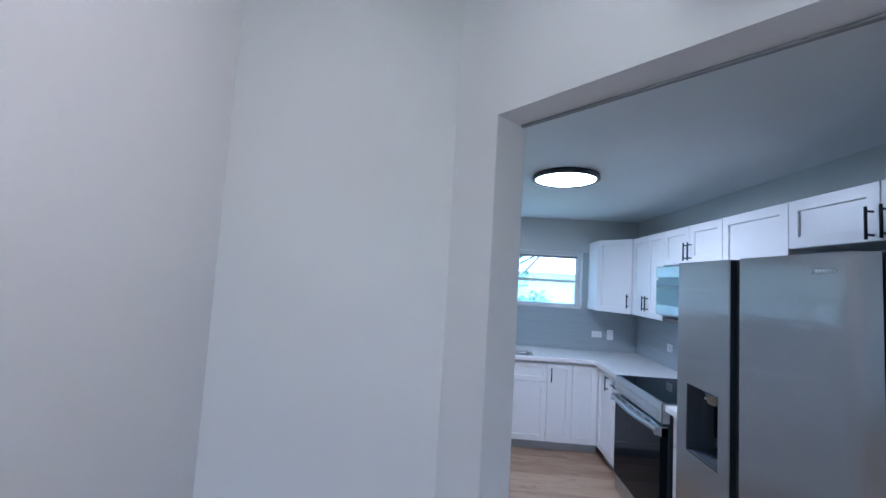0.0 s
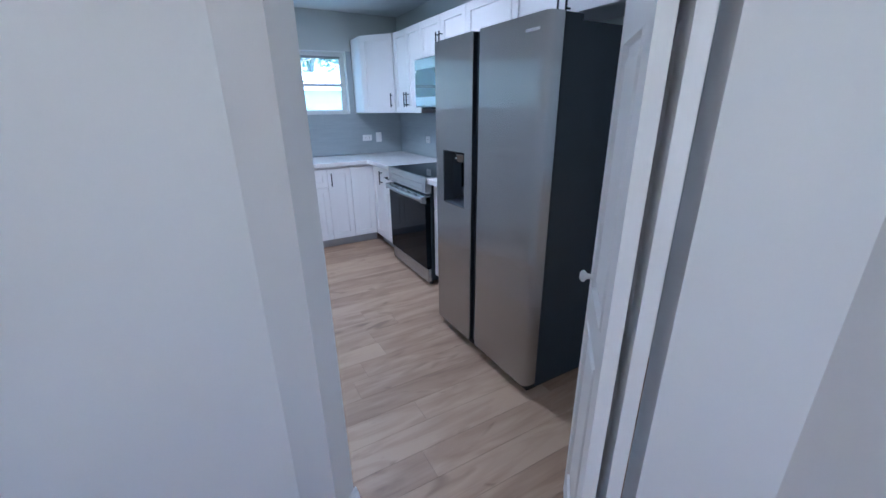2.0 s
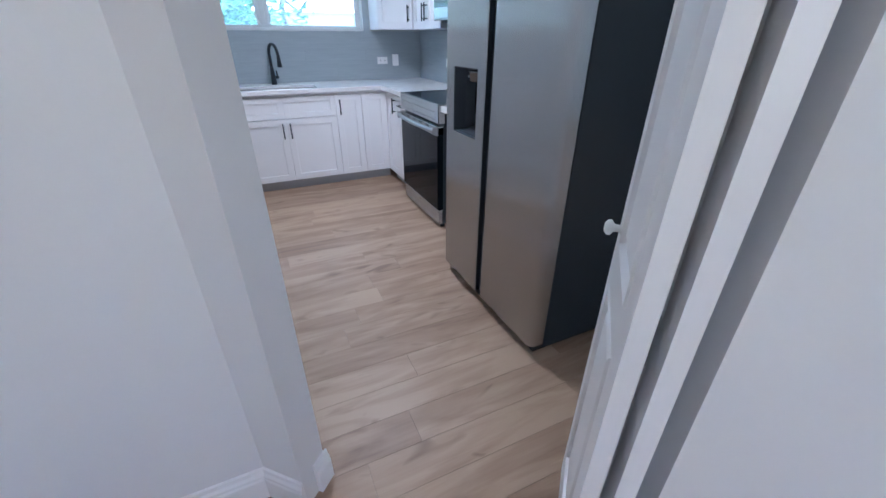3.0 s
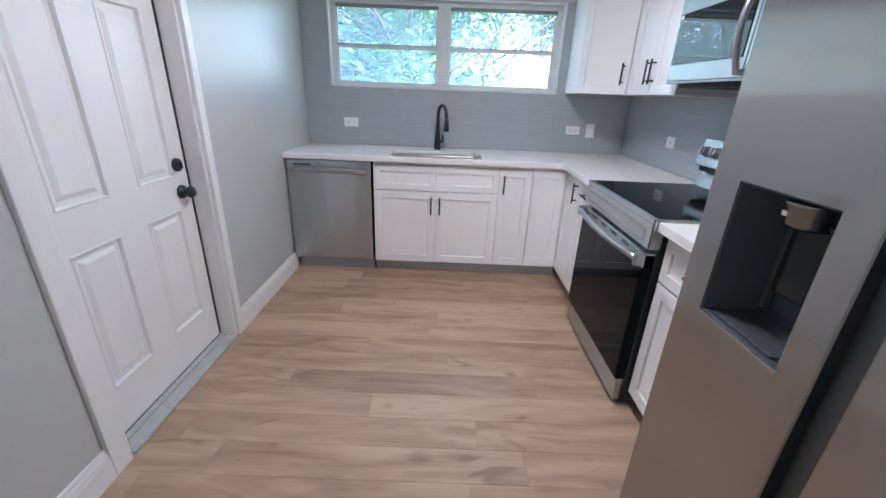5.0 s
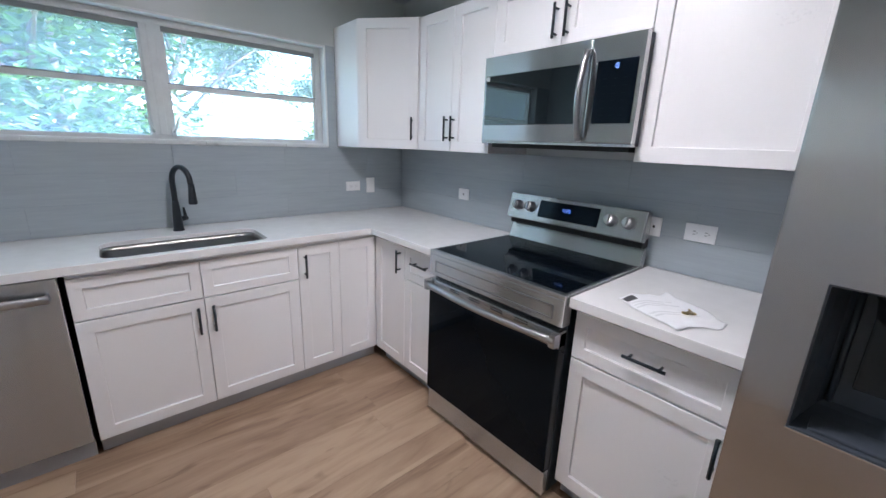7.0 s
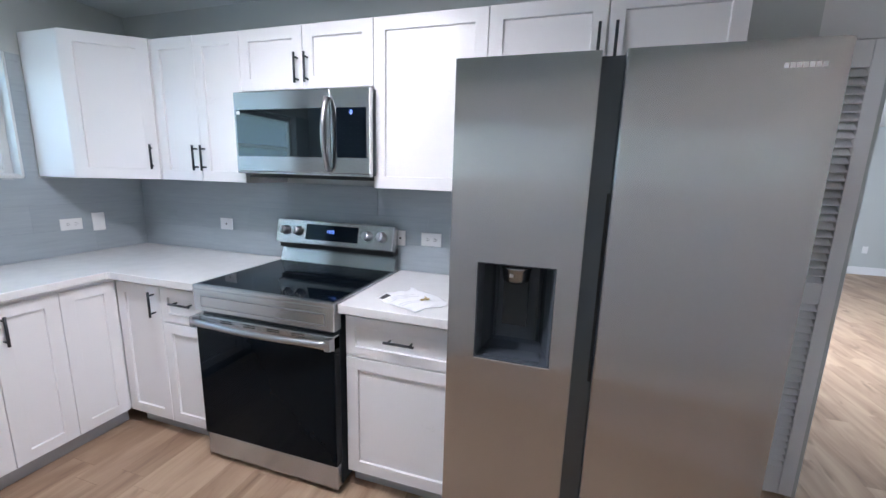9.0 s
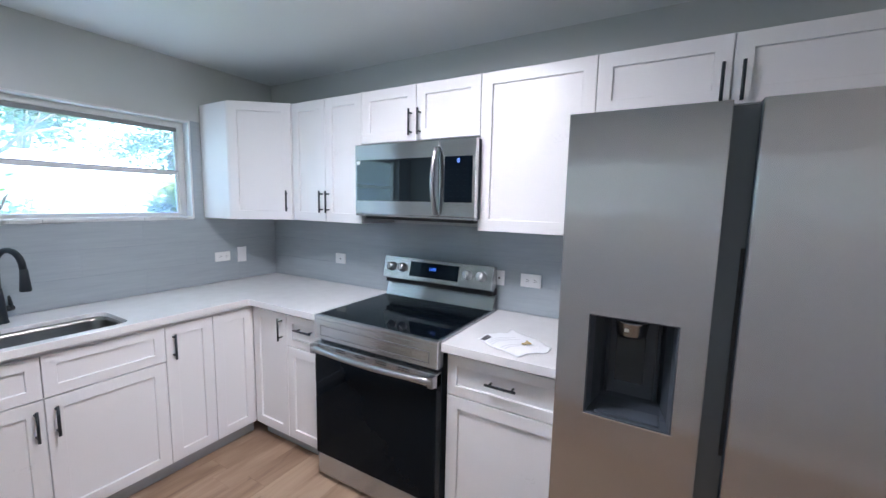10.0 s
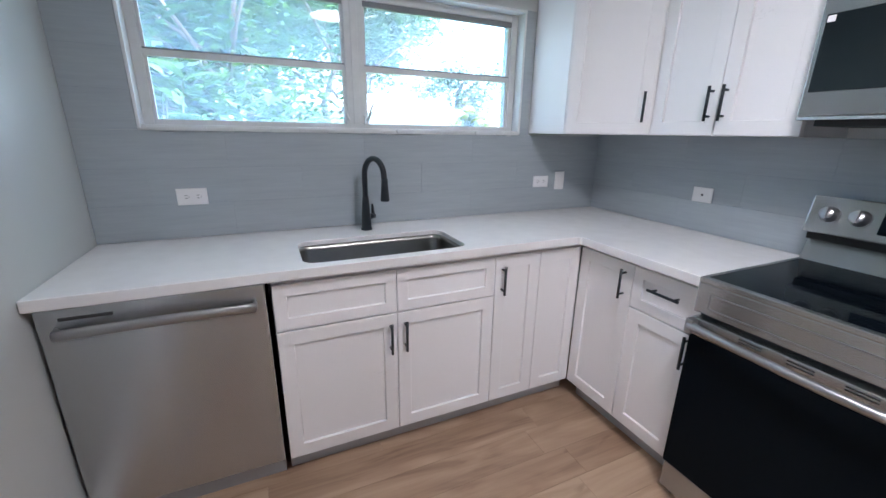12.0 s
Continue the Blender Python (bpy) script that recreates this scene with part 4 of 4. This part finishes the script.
for r in range(6):
    for c in range(3):
        box(bm, 0.615 + c * 0.038, 0.632 + c * 0.038, -0.0036, -0.003, 0.112 + r * 0.026, 0.116 + r * 0.026)
part("key_print", bm, M_FAINT, mg)["kind"] = "stuff"
part("bottom_strip", box(B(), 0.0, MW, 0.002, 0.03, 0.0, 0.0115, 0.002), M_STEELD, mw)

# ---- fridge ----
FY0, FW, FH = 1.858, 0.912, 1.780
fr = thing("fridge", pose(0.985, FY0, 0, 0, 0, -90), "side-by-side stainless steel fridge with a water dispenser", "fridge")
part("base_grille", box(B(), 0.01, FW - 0.01, 0.03, 0.10, 0.02, 0.055), M_RUBBER, fr)
for x in (0.02, FW - 0.12):
    part("hinge_cover", box(B(), x, x + 0.10, 0.078, 0.20, FH - 0.026, FH + 0.004, 0.006), M_DARK, fr)
LX, RX = 0.388, 0.446
DZ = (0.893, 1.201)
DX = (0.090, 0.322)
# the cabinet, with a pocket behind the dispenser
rim_, hole_ = (0.004, FW - 0.004, 0.03, FH - 0.025), (DX[0] - 0.004, DX[1] + 0.004, DZ[0] - 0.004, DZ[1] + 0.004)
bm = rings_mesh(B(), [(*rim_, 0.80), (*rim_, 0.085), (*hole_, 0.085), (*hole_, 0.135)])
part("body", bm, M_DARK, fr, "dark grey cabinet")


def door_shell(bm, x0, x1, holes=()):
    """A fridge door with softly rounded vertical edges, opened for the dispenser."""
    r = 0.006
    z0, z1 = 0.058, FH
    t = 0.075
    if not holes:
        # the outer edge is drawn back in a broad curve
        curve = [(x1 - 0.038 + 0.038 * math.sin(radians(a)), 0.034 - 0.034 * math.cos(radians(a))) for a in range(90, -1, -15)]
        prism_piece(bm, [(x0, t), (x1, t), *curve, (x0 + r, 0), (x0 + 0.3 * r, 0.3 * r), (x0, r)], z0, z1)
        return bm
    hx0, hx1, hz0, hz1 = holes
    for a, b, za, zb in ((x0, x1, z0, hz0), (x0, x1, hz1, z1)):
        prism_piece(bm, [(a, t), (b, t), (b, r), (b - 0.3 * r, 0.3 * r), (b - r, 0), (a + r, 0), (a + 0.3 * r, 0.3 * r), (a, r)], za, zb)
    prism_piece(bm, [(x0, t), (hx0, t), (hx0, 0), (x0 + r, 0), (x0 + 0.3 * r, 0.3 * r), (x0, r)], hz0, hz1)
    prism_piece(bm, [(hx1, t), (x1, t), (x1, r), (x1 - 0.3 * r, 0.3 * r), (x1 - r, 0), (hx1, 0)], hz0, hz1)
    return bm


def prism_piece(bm, outline, z0, z1):
    lo = [bm.verts.new((x, y, z0)) for x, y in outline]
    hi = [bm.verts.new((x, y, z1)) for x, y in outline]
    bm.faces.new(lo[::-1])
    bm.faces.new(hi)
    n = len(lo)
    for i in range(n):
        bm.faces.new((lo[i], lo[(i + 1) % n], hi[(i + 1) % n], hi[i]))


fd = part("freezer_door", door_shell(B(), 0.0, LX, (DX[0], DX[1], *DZ)), [M_STEELD, M_DARK], fr)
rd_ = part("fridge_door", door_shell(B(), RX, FW), [M_STEELD, M_DARK], fr)
for ob in (fd, rd_):
    for f in ob.data.polygons:
        if (abs(f.normal.x) > 0.995 and f.center.x < FW - 0.01) or abs(f.normal.z) > 0.9:
            f.material_index = 1
# grip channel between the doors
part("grip_channel", box(B(), LX + 0.001, RX - 0.001, 0.030, 0.084, 0.06, FH - 0.008), M_GRIP, fr, "grey recessed grip between the doors")
# the dark of the finger slot, painted as a black strip on the channel
part("grip_shade_strip", box(B(), RX - 0.0105, RX - 0.0015, 0.0275, 0.0305, 0.86, 1.42, 0.001), M_RUBBER, fr, "black strip in place of the finger slot's shade")
x0, x1, z0, z1 = DX[0], DX[1], *DZ
t_ = 0.122
bm = rings_mesh(B(), [(x0 - 0.001, x1 + 0.001, z0 - 0.001, z1 + 0.001, t_ + 0.006), (x0 - 0.001, x1 + 0.001, z0 - 0.001, z1 + 0.001, 0.002),
                      (x0 + 0.004, x1 - 0.004, z0 + 0.003, z1 - 0.004, 0.003), (x0 + 0.012, x1 - 0.012, z0 + 0.004, z1 - 0.010, 0.060),
                      (x0 + 0.030, x1 - 0.030, z0 + 0.022, z1 - 0.014, t_ - 0.012), (x0 + 0.040, x1 - 0.040, z0 + 0.032, z1 - 0.018, t_)])
dp = part("dispenser", bm, M_CAVITY, fd, "dark grey water dispenser recess")
xm = (x0 + x1) / 2 - 0.005
part("drip_tray", box(B(), x0 + 0.030, x1 - 0.030, 0.012, 0.085, z0 + 0.0035, z0 + 0.010, 0.003), M_CAVITY, dp)
for xe in (x0 + 0.046, x1 - 0.046):
    part("cavity_rib", rod(B(), (xe, t_ - 0.010, z0 + 0.036), (xe, t_ - 0.012, z1 - 0.02), 0.006, 10), M_CAVITY, dp)
part("paddle", box(B(), xm - 0.040, xm + 0.040, 0.082, 0.092, z0 + 0.090, z1 - 0.060, 0.004), M_PADDLE, dp, "dark glossy paddle")
bm = lathe(B(), [(0.0, z1 - 0.066), (0.036, z1 - 0.066), (0.041, z1 - 0.058), (0.045, z1 - 0.026), (0.048, z1 - 0.022), (0.048, z1 - 0.014), (0.0, z1 - 0.013)], "z", 32, (xm, 0.070, 0))
part("spout_cover", bm, M_SPOUT, dp, "satin chrome spout cover")
# small white patch on the front of the spout cover
part("spout_pale_patch", box(B(), xm - 0.016, xm - 0.004, 0.0262, 0.0300, z1 - 0.045, z1 - 0.036), M_PLATE, dp)
bm = box(B(), x0 - 0.002, x1 + 0.002, -0.003, 0.006, z0 - 0.004, z0 + 0.001, 0.001)
part("dispenser_lip", bm, M_CHROME, dp, "bright lower lip")
bm = B()
for k in range(7):
    box(bm, FW - 0.135 + k * 0.0120, FW - 0.135 + k * 0.0120 + 0.0088, -0.0008, 0.001, FH - 0.062, FH - 0.051)
part("nameplate", bm, M_SILVER, fr, "small silver maker's mark")["kind"] = "stuff"
for x in (0.06, FW - 0.06):
    for y in (0.12, 0.74):
        part("foot", rod(B(), (x, y, 0.0), (x, y, 0.04), 0.02, 12), M_RUBBER, fr)


# ---- outlets ----
def outlet(m, w, h, kind, label):
    o = thing("wall_outlet" if kind != "blank" else "wall_plate", m, label, "outlet", "white wall plates")
    part("plate", box(B(), -w / 2, w / 2, -0.006, 0.0, -h / 2, h / 2, 0.0025), M_PLATE, o)
    bm = B()
    if kind == "duplex":
        for c in (-0.022, 0.022):
            for q in (-0.006, 0.006):
                box(bm, c - 0.005, c + 0.005, -0.0072, -0.0055, q - 0.0012, q + 0.0012)
            box(bm, c + 0.009, c + 0.0125, -0.0072, -0.0055, -0.0018, 0.0018)
        part("sockets", box(B(), -0.034, 0.034, -0.0068, -0.004, -0.017, 0.017, 0.001), M_PLATE, o)
        part("slot", bm, M_SLOT, o)["kind"] = "stuff"
    elif kind == "jack":
        box(bm, -0.005, 0.005, -0.0075, -0.0055, -0.005, 0.005)
        part("jack", bm, M_SLOT, o)
    else:
        lathe(bm, [(0.0, -0.0075), (0.0025, -0.0075), (0.003, -0.006), (0.003, -0.004)], "y", 10, (0, 0, 0.042))
        part("screw", bm, M_PLATE, o)
    return o


TN = YN - 0.010
outlet(pose(-0.445, TN, 1.096), 0.116, 0.072, "duplex", "white duplex outlet lying sideways on grey tile")
outlet(pose(1.415, TN, 1.098), 0.112, 0.068, "duplex", "white duplex outlet lying sideways on grey tile")
outlet(pose(1.562, TN, 1.100), 0.070, 0.112, "blank", "white upright blank wall plate on grey tile")
TE = XE - 0.010
outlet(pose(TE, 3.636, 1.10, 0, 0, -90), 0.098, 0.074, "jack", "white square outlet plate with a dark jack")
outlet(pose(TE, 2.400, 1.10, 0, 0, -90), 0.060, 0.085, "jack", "small white plate half behind the range")
outlet(pose(TE, 2.217, 1.103, 0, 0, -90), 0.116, 0.074, "duplex", "white duplex outlet lying sideways beside the range")
outlet(pose(LIV_E, -3.3, 0.42, 0, 0, -90), 0.075, 0.116, "blank", "white outlet on the living room wall")

# ---- lamps ----
lamp = thing("ceiling_light", pose(0.56, 2.53, TOP), "round flush LED ceiling light with a black rim, lit", "ceiling light")
part("rim", lathe(B(), [(0.205, 0.0), (0.225, -0.002), (0.230, -0.030), (0.222, -0.036), (0.205, -0.036), (0.203, -0.028)], "z", 64), M_BLACK, lamp, "black metal rim")
part("diffuser", lathe(B(), [(0.0, -0.031), (0.15, -0.031), (0.203, -0.029), (0.204, -0.020)], "z", 64), M_LED, lamp, "glowing white diffuser")
px, py = slant(-0.048, DIAG)
puck = thing("wall_light", pose(px, py, 2.172, 0, 0, -45), "round white LED puck light above the doorway, lit", "wall light")
part("housing", lathe(B(), [(0.078, 0.0), (0.086, -0.006), (0.088, -0.022), (0.080, -0.034), (0.066, -0.042), (0.060, -0.042), (0.059, -0.036)], "y", 48), M_PLATE, puck)
part("lens", lathe(B(), [(0.0, -0.0405), (0.04, -0.040), (0.059, -0.037), (0.0595, -0.030)], "y", 48), M_PUCK, puck, "glowing white lens")

# ---- paper and keys on the short counter ----
SHEET = pose(1.372, 2.130, 0.9145, 0, 0, -30)
pp = thing("paper_sheet", SHEET, "creased white sheet of paper with a dark printed label", "paper")
bm = B()
NX, NY = 26, 30
grid = []
for j in range(NY + 1):
    row = []
    for i in range(NX + 1):
        x, y = (i / NX - 0.5) * 0.225, (j / NY - 0.5) * 0.270
        x, y = x + 0.030 * noise.noise((y * 9, x * 4, 1)), y + 0.034 * noise.noise((x * 10, y * 4, 9))   # crumpled out of square
        z = 0.0015 + 0.008 * max(0, noise.noise((x * 15, y * 15, 3))) + 0.004 * max(0, noise.noise((x * 34, y * 34, 7))) + 0.004 * abs(math.sin(11 * (x + 0.5 * y) + 0.6))
        wx = (SHEET @ Vector((x, y, 0))).x
        z -= max(0, 1.196 - wx) * 0.9                # the corner over the counter's edge hangs down
        row.append(bm.verts.new((x, y, z)))
    grid.append(row)
for j in range(NY):
    for i in range(NX):
        f = bm.faces.new((grid[j][i], grid[j][i + 1], grid[j + 1][i + 1], grid[j + 1][i]))
        f.smooth = True
        if 25 <= j < 29 and 1 <= i < 8:
            f.material_index = 1
        elif j in (22, 20, 18, 12, 10) and 2 <= i < 15 + (j % 4) * 2:
            f.material_index = 2
sheet = part("sheet", bm, [M_PAPER, M_INK, M_PRINT], pp)
s_ = sheet.modifiers.new("thickness", "SOLIDIFY")
s_.thickness = 0.0006
for i, (dx, dy, a) in enumerate(((1.362, 2.082, -10), (1.378, 2.066, 35))):
    k = thing("key", pose(dx, dy, 0.9255, 0, 0, a), "small brass door key lying on the paper", "key", "brass keys on the paper")
    bm = prism(B(), [(0.011 * math.cos(t * math.pi / 8), 0.011 * math.sin(t * math.pi / 8)) for t in range(16)], 0, 0.0022,
               [[(-0.003 + 0.003 * math.cos(t * math.pi / 4), 0.003 * math.sin(t * math.pi / 4)) for t in range(8)]])
    part("bow", bm, M_BRASS, k)
    bm = prism(B(), [(0.009, -0.004), (0.016, -0.004), (0.018, -0.002), (0.022, -0.004), (0.026, -0.002), (0.030, -0.0035), (0.034, 0.0), (0.032, 0.004), (0.009, 0.004)], 0.0002, 0.002)
    part("blade", bm, M_BRASS, k)



# ---- outside the window ----
def leaf_cloud(bm, center, spread, count, size, rng, long=2.2, droop=0.35):
    """Many single leaves, each a bent pair of quads, scattered in a lumpy cloud."""
    lumps = [Vector((rng.gauss(0, 1) * spread[0] * 0.55, rng.gauss(0, 1) * spread[1] * 0.55, rng.gauss(0, 1) * spread[2] * 0.5)) for _ in range(14)]
    for _ in range(count):
        c = Vector(center) + rng.choice(lumps) + Vector([rng.gauss(0, 0.30) * s for s in spread])
        a = rng.uniform(0, 2 * math.pi)
        d = Vector((math.cos(a), math.sin(a), rng.uniform(-droop - 0.3, 0.5))).normalized()
        side = d.cross(Vector((rng.uniform(-0.4, 0.4), rng.uniform(-0.4, 0.4), 1))).normalized()
        n = side.cross(d)
        s = size * rng.uniform(0.6, 1.3)
        p = [bm.verts.new(v) for v in (c, c + d * s * long * 0.45 + side * s * 0.5 + n * s * 0.1, c + d * s * long, c + d * s * long * 0.45 - side * s * 0.5 + n * s * 0.1,
                                       c + d * s * long * 0.5 - n * s * 0.06)]
        bm.faces.new((p[0], p[1], p[4]))
        bm.faces.new((p[1], p[2], p[4]))
        bm.faces.new((p[2], p[3], p[4]))
        bm.faces.new((p[3], p[0], p[4]))


def tree(x, y, height, spread, count, size, leaf, seed, label, low=0.35, trunk=0.12):
    rng = random.Random(seed)
    t = thing("tree", pose(x, y, -0.25), label, "tree")
    bm = B()
    bend = [(0, 0, 0), (0.08 * height * rng.uniform(-1, 1), 0.05, height * 0.3), (0.1 * height * rng.uniform(-1, 1), 0.1, height * 0.65)]
    tube(bm, bend, [trunk, trunk * 0.75, trunk * 0.4], 10)
    for _ in range(8):
        a = rng.uniform(0, 6.28)
        z = height * rng.uniform(0.25, 0.6)
        e = (math.cos(a) * spread * 0.8, math.sin(a) * spread * 0.8, z + height * rng.uniform(0.1, 0.35))
        tube(bm, [(0.03, 0.05, z), (e[0] * 0.5, e[1] * 0.5, z + (e[2] - z) * 0.6), e], [trunk * 0.45, trunk * 0.3, 0.012], 7)
    part("trunk", bm, M_BARK, t)
    bm = B()
    for k in range(6):
        a = rng.uniform(0, 6.28)
        r = spread * rng.uniform(0.1, 0.7)
        leaf_cloud(bm, (math.cos(a) * r, math.sin(a) * r, height * rng.uniform(low, 0.95)), (spread * 0.55, spread * 0.55, height * 0.2), count // 6, size, rng)
    part("crown", bm, leaf, t)
    return t


tree(-1.6, 10.5, 6.5, 3.0, 15000, 0.10, M_LEAF, 1, "broad dark green garden tree", 0.18, 0.16)
tree(-0.2, 15.0, 7.0, 3.2, 9000, 0.12, M_LEAF, 2, "tall thin green tree behind the garden", 0.35, 0.18)
tree(-5.5, 14.0, 7.5, 3.8, 11000, 0.13, M_LEAF, 3, "large green tree at the garden's edge", 0.15, 0.2)
tree(6.4, 29.5, 12.5, 4.6, 16000, 0.20, M_LEAFP, 9, "tree paled by distant haze behind the neighbour's house", 0.25, 0.2)
tree(12.5, 29.0, 7.0, 3.0, 6000, 0.16, M_LEAFP, 5, "large distant green tree", 0.25, 0.2)
tree(-0.5, 9.0, 4.6, 1.6, 3200, 0.075, M_LEAFL, 6, "light green tree with bent pinkish limbs", 0.25, 0.09)
tree(1.6, 12.5, 7.5, 2.5, 7000, 0.09, M_LEAF, 8, "tall green tree with hanging boughs", 0.56, 0.10)


def shrub(x, y, h, spread, stems, leaf, seed, label, size=0.16):
    """A bush of upright stems with whorls of large pointed leaves."""
    rng = random.Random(seed)
    t = thing("shrub", pose(x, y, -0.25), label, "shrub")
    bs, bl = B(), B()
    for _ in range(stems):
        a, r = rng.uniform(0, 6.28), spread * rng.uniform(0.2, 1.0)
        top = Vector((math.cos(a) * r, math.sin(a) * r, h * rng.uniform(0.6, 1.0)))
        tube(bs, [(top.x * 0.2, top.y * 0.2, 0), (top.x * 0.6, top.y * 0.6, top.z * 0.5), top], [0.014, 0.011, 0.006], 6)
        for k in range(16):
            q = rng.uniform(0.45, 1.0)
            c = Vector((top.x * (0.6 + 0.4 * q), top.y * (0.6 + 0.4 * q), top.z * q))
            b = rng.uniform(0, 6.28)
            d = Vector((math.cos(b), math.sin(b), rng.uniform(-0.3, 0.8))).normalized()
            side = d.cross(Vector((0, 0, 1))).normalized()
            n = side.cross(d)
            s = size * rng.uniform(0.7, 1.25)
            rows = []
            for u, wd, dr in ((0, 0.03, 0), (0.25, 0.26, 0.06), (0.55, 0.33, 0.03), (0.8, 0.2, -0.12), (1.0, 0.01, -0.34)):
                m0 = c + d * s * 1.6 * u + n * s * dr
                rows.append([bl.verts.new(m0 - side * s * wd + n * s * 0.05), bl.verts.new(m0), bl.verts.new(m0 + side * s * wd + n * s * 0.05)])
            for p, q2 in zip(rows, rows[1:]):
                for i in range(2):
                    f = bl.faces.new((p[i], p[i + 1], q2[i + 1], q2[i]))
                    f.smooth = True
    part("stems", bs, M_STEM, t)
    part("foliage", bl, leaf, t)
    return t


shrub(-1.0, 5.9, 2.15, 0.42, 12, M_LEAFL, 11, "large-leaved light green shrub outside the window", 0.17)
shrub(-2.1, 7.2, 2.5, 0.7, 20, M_LEAF, 12, "large-leaved green garden shrub", 0.18)
shrub(-2.6, 6.4, 2.8, 0.85, 38, M_LEAFB, 15, "tall broad-leaved green shrub", 0.27)
shrub(-4.0, 8.0, 3.2, 1.0, 26, M_LEAFB, 16, "tall large-leaved green shrub by the fence line", 0.22)
shrub(3.4, 9.4, 2.15, 0.45, 18, M_LEAFY, 13, "yellow-green palm-like bush on the lawn", 0.30)
shrub(2.2, 13.5, 1.7, 0.9, 18, M_LEAFL, 14, "low light green garden bush", 0.2)

# neighbour's house
hs = thing("house", pose(4.6, 20.0, -0.25), "pale single-storey house with a low white roof", "house")
part("wall", box(B(), -4.5, 4.5, 0, 7, 0, 2.6), M_STUCCO, hs)
bm = B()
ev, rd = 2.45, 3.5
v = [bm.verts.new(p) for p in ((-5, -0.5, ev), (5, -0.5, ev), (5, 7.5, ev), (-5, 7.5, ev), (-2.2, 3.5, rd), (2.2, 3.5, rd))]
for f in ((0, 1, 5, 4), (1, 2, 5), (2, 3, 4, 5), (3, 0, 4), (3, 2, 1, 0)):
    bm.faces.new([v[i] for i in f])
part("roof", bm, M_ROOF, hs)
for wx in (-2.6, 0.2, 2.8):
    wd = part("window", box(B(), wx - 0.6, wx + 0.6, -0.04, 0.03, 0.9, 2.0), M_ALU, hs)
    # the pane's pale colour paints the washed-out brightness over the glass
    part("pane", box(B(), wx - 0.52, wx + 0.52, -0.05, -0.035, 0.98, 1.92), M_STUCCO, wd, "pane painted pale, as if washed out by light")


# ---- wall tiles and floor planks ----
def tiles(wall, place, x0, x1, z0, z1, ox, holes=()):
    """Long glazed tiles in running bond on a wall; place maps (x, z) on it to the world."""
    TW, TH, G, T = 0.610, 0.1525, 0.0004, 0.009
    meshes = {}
    j = 0
    z = z0
    while z < z1 - 0.004:
        zt = min(z + TH, z1)
        x = ox - (TW / 2 if j % 2 else 0)
        while x < x1:
            a, b = max(x, x0), min(x + TW, x1)
            spans = [(a, b)] if b - a > 0.004 else []
            for h in holes:
                out = []
                for (p, q) in spans:
                    if zt <= h[2] + 0.002 or z >= h[3] - 0.002 or q <= h[0] or p >= h[1]:
                        out.append((p, q))
                        continue
                    if p < h[0] - 0.004:
                        out.append((p, h[0]))
                    if q > h[1] + 0.004:
                        out.append((h[1], q))
                spans = out
            for p, q in spans:
                w_, h_ = round(q - p - G, 4), round(zt - z - G, 4)
                key = (w_, h_)
                if key not in meshes:
                    meshes[key] = mesh_of("tile", box(B(), 0, w_, -T, 0, 0, h_, 0.0), M_TILE)
                    bt = B()
                    bt.from_mesh(meshes[key])
                    es = [e for e in bt.edges if all(v.co.y < -T / 2 for v in e.verts)]
                    bmesh.ops.bevel(bt, geom=es, offset=0.0002, segments=1, affect="EDGES")
                    bt.to_mesh(meshes[key])
                    bt.free()
                ob = new("tile", meshes[key])
                ob.parent = wall
                ob.matrix_world = place(p + G / 2, z + G / 2)
            x += TW
        z += TH
        j += 1


Z_TILE = 0.9145
tiles(WALL_N, lambda x, z: pose(x, YN, z), XW + 0.001, XE - 0.010, Z_TILE, WIN[3] + 0.012, -0.9,
      holes=((WIN[0] - 0.011, WIN[1] + 0.011, WIN[2] - 0.003, 3.0), (1.300, 3.0, UB + 0.001, 3.0)))
tiles(WALL_E, lambda x, z: pose(XE, YN - x, z, 0, 0, -90), 0.010, YN - 1.30, Z_TILE, UB - 0.001, 0.010)
structure("trim_grout", box(box(B(), XW + 0.001, XE - 0.002, YN - 0.003, YN - 0.0005, Z_TILE, UB - 0.02), XE - 0.003, XE - 0.0005, 1.30, YN - 0.004, Z_TILE, UB - 0.01),
          M_GROUT, "grey grout between the wall tiles")

FLOOR = bpy.data.objects["floor"]
PL, PW, PG = 1.22, 0.1515, 0.0007
rng = random.Random(21)


def plank_mesh(w_):
    bm = box(B(), 0, w_, 0, PW - PG, -0.006, 0.0, 0.0)
    es = [e for e in bm.edges if all(v.co.z > -0.001 for v in e.verts)]
    bmesh.ops.bevel(bm, geom=es, offset=0.0005, segments=1, affect="EDGES")
    return bm


full = mesh_of("plank", plank_mesh(PL - PG), M_PLANK)
rest = B()
y = LIV_S
while y < YN:
    near = y > -1.2
    x = XW - 0.2 - rng.uniform(0, PL)
    while x < LIV_E:
        a, b = max(x, XW - 0.14), min(x + PL, LIV_E)
        if b - a > 0.02 and not (y > 0.52 and a > 1.99):
            if near and a < 1.9:
                me = full if abs(b - a - PL) < 1e-6 else mesh_of("plank", plank_mesh(b - a - PG), M_PLANK)
                ob = new("plank", me)
                ob.parent = FLOOR
                ob.location = (a, y, 0)
            else:
                box(rest, a, b - PG, y, y + PW - PG, -0.006, 0.0)
        x += PL
    y += PW
planks = part("plank_run", rest, M_PLANK, FLOOR)
planks["kind"] = "stuff"
